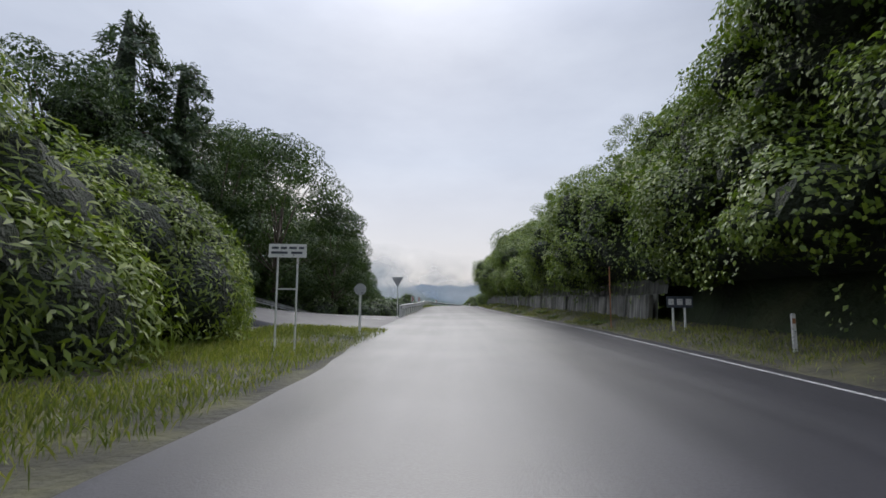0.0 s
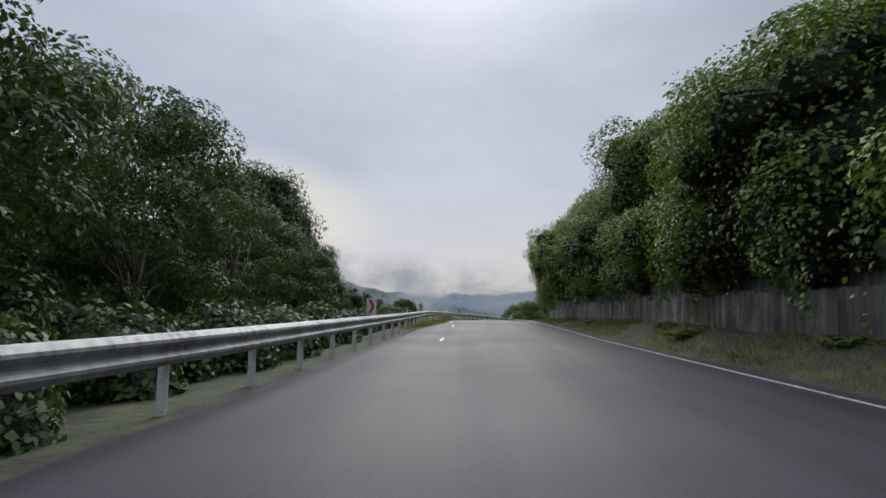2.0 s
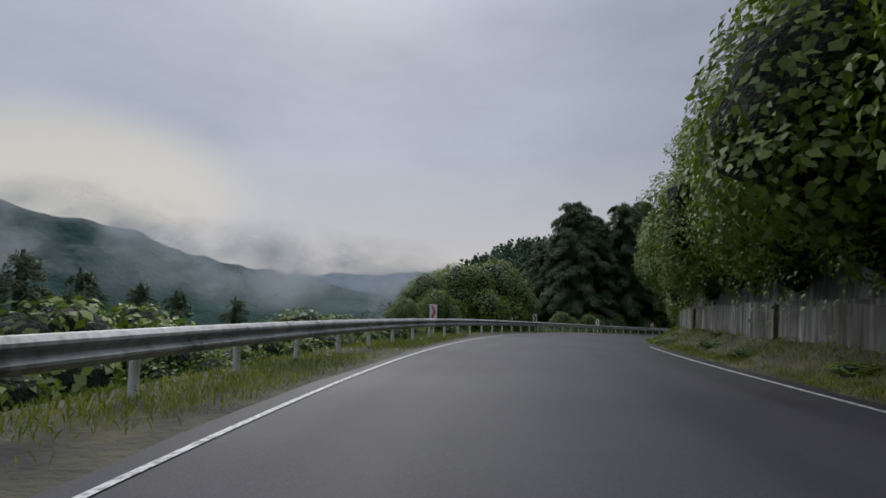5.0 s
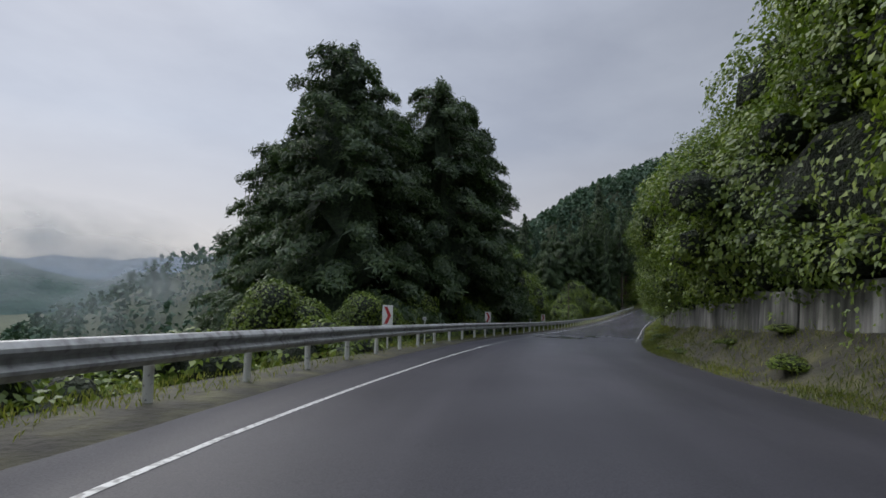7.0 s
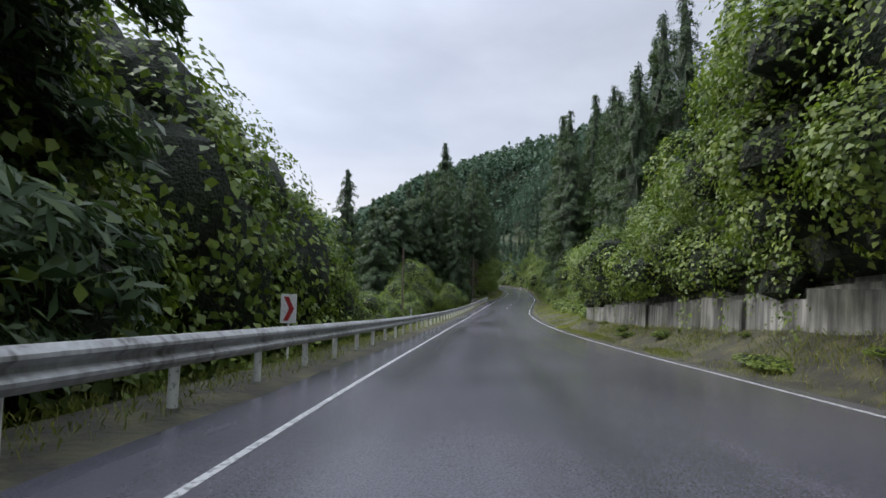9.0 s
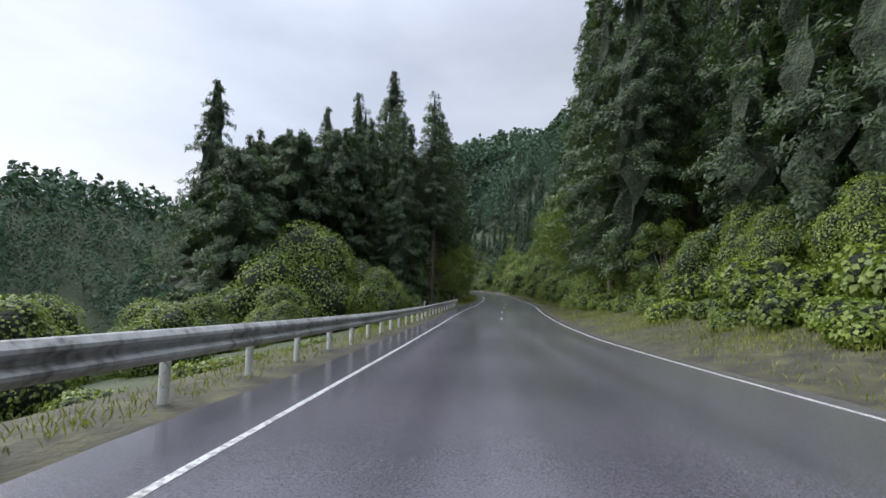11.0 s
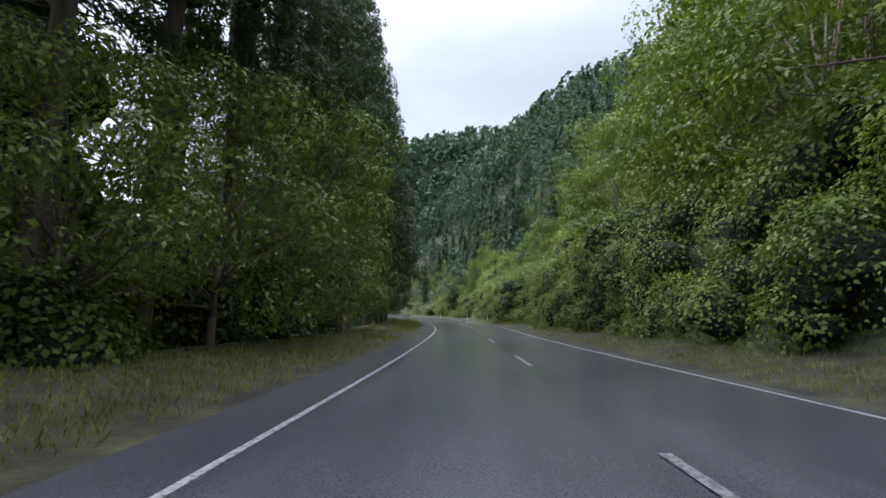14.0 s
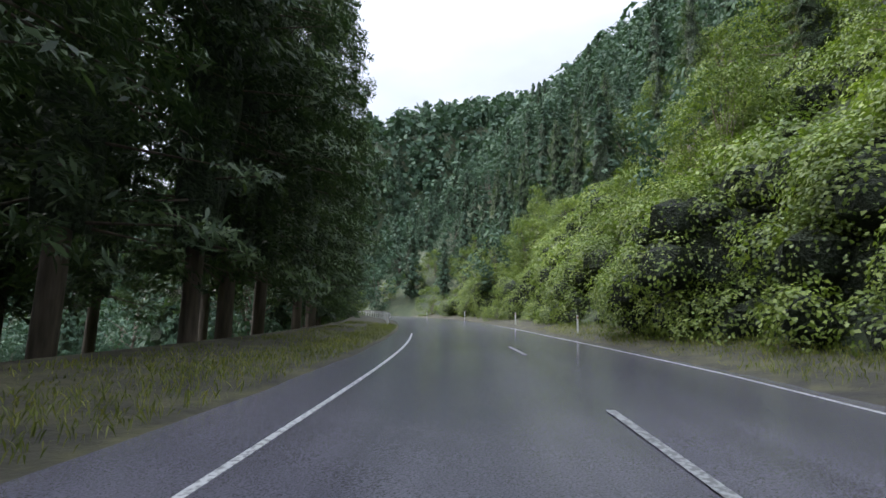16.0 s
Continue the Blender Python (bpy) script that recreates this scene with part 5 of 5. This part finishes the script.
grove(copy_thing(bright, pose(0, 0, 0)), [(q, u + float(RIGHT_EDGE(q)), t, z) for q, u, t, z in row(236, 252, 4.5, 8.4, 0.8, 0.55, 0.75)])
grove(copy_thing(over, pose(0, 0, 0)), [(q, u + float(WALL_LINE(q)), t, z) for q, u, t, z in row(284, 318, 5.5, 7.5, 1.5, 0.95, 1.4) + row(318, 350, 8, 7.5, 1.5, 0.6, 0.95) + row(286, 318, 7, 13, 2, 1.2, 1.6) + row(318, 350, 10, 13, 2, 0.8, 1.1) + row(250, 290, 4, 3.6, 0.8, 0.36, 0.55) + row(345, 398, 6, 6, 1.5, 0.55, 0.85) + row(345, 398, 7, 14, 2, 0.6, 0.95)])


# wooded slope that closes the valley past the road's last bend
hillrng = np.random.default_rng(17)
spots = []
while len(spots) < 300:
    x, y = hillrng.uniform(185, 330), hillrng.uniform(225, 370)
    gap = np.sqrt(((AXIS[:, :2] - (x, y)) ** 2).sum(1).min())
    if gap > 10 and gap < 90:
        spots.append((x, y))
spots.sort(key=lambda p: math.hypot(p[0] - 167, p[1] - 230))
for k, (x, y) in enumerate(spots):
    ob = copy_thing(far_fir if hillrng.uniform() < 0.62 else far_over, pose(x, y, ground_at(x, y) - 0.2, 0, 0, hillrng.uniform(0, 360)))
    size = hillrng.uniform(0.45, 0.75) if ob.name.startswith("hillside_cedar") else hillrng.uniform(0.7, 1.15)
    ob.scale = (size, size, size)


for k in range(46):
    x, y, _ = at(hillrng.uniform(384, 399), 0.0)
    a, r = hillrng.uniform(0, 2 * math.pi), hillrng.uniform(6, 24)
    x, y = x + r * math.cos(a), y + r * math.sin(a)
    if np.sqrt(((AXIS[:, :2] - (x, y)) ** 2).sum(1).min()) > 6.5:
        ob = copy_thing(over, pose(x, y, ground_at(x, y) - 0.3, 0, 0, hillrng.uniform(0, 360)))
        size = hillrng.uniform(0.3, 0.6)
        ob.scale = (size, size, size)


# ---- grass ----
def grass(name, q0, q1, off0, off1, count, high, dz, label):
    rng = np.random.default_rng(int(q0) + 77)
    q, f = rng.uniform(q0, q1, count), rng.uniform(0, 1, count) ** 0.8
    u = off0(q) * (1 - f) + off1(q) * f
    p = at(q, u) + np.stack([0 * q, 0 * q, dz(q, f) + 0 * q], -1)
    patchy = bumps(p, 0.8, 5.0) + rng.normal(size=count) * 0.5 > -0.25
    p = p[patchy]
    n = len(p)
    lean = rng.normal(size=(n, 3)) * 0.45
    lean[:, 2] = 1
    tall = high * rng.uniform(0.5, 1.4, size=(n, 1))
    side = unit(rng.normal(size=(n, 3)) * (1, 1, 0)) * 0.014 * (0.5 + tall)
    tip = p + unit(lean) * tall
    mid = (p + tip) / 2 + (0, 0, 0.02)
    me = quads_mesh(name, np.stack([p, mid + side, tip, mid - side], 1), GRASS)
    tagged(new(name, me), label, "grass", kind="stuff")


grass("verge_grass", -2, 220, lambda q: RIGHT_EDGE(q) + 0.3, lambda q: RIGHT_EDGE(q) + 2.05, 90000, 0.13, lambda q, f: bank_top(q, 0.3 + 1.75 * f) - 0.01, "short yellow-green grass along the wall")
grass("verge_grass", 96, 216, lambda q: RIGHT_EDGE(q) + 0.22, lambda q: RIGHT_EDGE(q) + 0.85, 36000, 0.10, lambda q, f: bank_top(q, 0.22 + 0.63 * f) - 0.01, "low bright grass along the edge of the asphalt")
grass("verge_grass", 214, 350, lambda q: RIGHT_EDGE(q) + 0.4, lambda q: RIGHT_EDGE(q) + 4.0, 60000, 0.16, lambda q, f: 0.02 + 0.7 * f, "yellow-green grass at the foot of the bank")
grass("verge_grass", -3, 17, lambda q: LEFT_EDGE(q) - 0.3, lambda q: LEFT_EDGE(q) - 4.0, 36000, 0.15, lambda q, f: 0.0 + 0.15 * f, "long grass bank beside the road")
grass("verge_grass", 64, 122, lambda q: ASPHALT_LEFT(q) - 0.05, lambda q: RAIL_LINE(q) - 0.8, 40000, 0.13, lambda q, f: 0.0 * f, "grass strip under the guard rail")
grass("verge_grass", 122, 276, lambda q: RAIL_LINE(q) + 0.1, lambda q: RAIL_LINE(q) - 1.6, 32000, 0.12, lambda q, f: -0.05 * f, "weeds under the guard rail")
grass("verge_grass", 276, 356, lambda q: ASPHALT_LEFT(q) - 0.1, lambda q: ASPHALT_LEFT(q) - 3.5, 50000, 0.14, lambda q, f: 0.2 * f, "dry grass verge below the forest")


# ---- distance ----
def far_woods(name, places, seed, high, label):
    rng = np.random.default_rng(seed)
    quads = []
    for x, y, z in places:
        h = high * rng.uniform(0.7, 1.25)
        near = math.hypot(x - 165, y - 225) < 150
        n = 95 if near else 20
        blade = 0.08 if near else 0.22
        t = rng.uniform(0.05, 1, n)
        pointed = rng.uniform() < 0.6
        r = h * (0.24 * (1 - t) + 0.02 if pointed else 0.30 * np.sin(np.pi * (0.15 + 0.82 * t)))
        a = rng.uniform(0, 2 * np.pi, n)
        p = np.stack([x + r * np.cos(a), y + r * np.sin(a), z - 0.5 + h * t], 1)
        o = unit(np.stack([np.cos(a), np.sin(a), np.full(n, 0.7)], 1))
        quads.append(blades(rng, p, o, h * blade, h * blade * 0.66, 0.5, 0.8))
    tagged(new(name, quads_mesh(name, np.concatenate(quads), LEAF_FAR_HAZY)), label, "woods", kind="stuff")


rng = np.random.default_rng(9)
xs = np.concatenate([rng.uniform(60, 560, 26000), rng.uniform(190, 340, 5000)])
ys = np.concatenate([rng.uniform(120, 560, 26000), rng.uniform(215, 400, 5000)])
mixup = rng.permutation(len(xs))
xs, ys = xs[mixup], ys[mixup]
gzs = ground_height(xs, ys)
d2 = ((np.stack([xs, ys], 1)[:, None, :] - AXIS[None, 20:375:4, :2]) ** 2).sum(-1).min(1)
d3 = ((np.stack([xs, ys], 1)[:, None, :] - AXIS[None, 370::4, :2]) ** 2).sum(-1).min(1)
ok = (d2 > np.where(xs > 150, 34, 40) ** 2) & (d3 > 45**2) & ((gzs > -14) | (xs > 130)) & (np.hypot(xs - 130, ys - 190) < 340)
pts = np.stack([xs, ys, gzs], 1)[ok][:6000]
far_woods("hill_woods", pts, 1, 11.0, "green mixed woods on the hill ahead")
xs, ys = rng.uniform(-260, 120, 9000), rng.uniform(150, 520, 9000)
gzs = ground_height(xs, ys)
d2 = ((np.stack([xs, ys], 1)[:, None, :] - AXIS[None, ::4, :2]) ** 2).sum(-1).min(1)
ok = d2 > 40**2
pts = np.stack([xs, ys, gzs], 1)[ok][:2600]
far_woods("valley_woods", pts, 2, 11.0, "dark green woods on the valley floor")


def ridge(name, dist, centre, bear0, bear1, base, heights, mat, label, seed, rough):
    """A far skyline: a slope from the valley to a crest, over a range of bearings."""
    b = np.radians(np.linspace(bear0, bear1, 160))
    crest = np.interp(np.linspace(0, 1, 160), np.linspace(0, 1, len(heights)), heights)
    q = np.stack([b * 40, 0 * b, 0 * b], 1)
    crest = crest + rough * (bumps(q, 0.7, seed) + 0.5 * bumps(q, 2.1, seed) + 0.3 * bumps(q, 6.1, seed))
    rows = []
    for f in np.linspace(0, 1, 8):
        d = dist * (1 + 0.22 * f)
        z = base + (crest - base) * f
        rows.append(np.stack([centre[0] + d * np.sin(b), centre[1] + d * np.cos(b), z], 1))
    tagged(new(name, grid_mesh(name, np.stack(rows, 1), mat)), label, "mountains", kind="structure")


ridge("backdrop_ridge", 1500, (0, 60), -75, 60, -60, (60, 150, 175, 130, 45, 60, 75, 66, 80, 110), FAR_HAZE_BLUE, "far mountain ridge coloured blue for haze, under the clouds", 3.0, 9)
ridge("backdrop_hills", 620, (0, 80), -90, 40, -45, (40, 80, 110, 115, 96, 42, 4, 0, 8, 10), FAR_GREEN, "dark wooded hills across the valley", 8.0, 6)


def mist(x, y, z, wide, high, turn):
    me = mesh_of("mist_bank", [(-wide / 2, 0, 0), (wide / 2, 0, 0), (wide / 2, wide * 0.05, high), (-wide / 2, wide * 0.05, high)], [(0, 1, 2, 3)], MIST)
    layer = me.uv_layers.new(name="UVMap")
    for k, c in enumerate(((0, 0), (1, 0), (1, 1), (0, 1))):
        layer.data[k].uv = c
    ob = tagged(new("mist_bank", me), "thin white mist drifting over the wooded valley", "mist", kind="stuff")
    ob.matrix_basis = pose(x, y, z, 0, 0, turn)
    ob.visible_shadow = False


mist(-110, 560, -25, 260, 95, 10)
mist(60, 600, -32, 260, 62, -5)
mist(-260, 520, -10, 260, 110, 25)
mist(150, 640, -30, 200, 55, -15)
mist(-20, 470, -28, 190, 75, 5)
mist(-120, 440, -20, 170, 70, 15)
mist(0, 335, -26, 130, 46, 8)
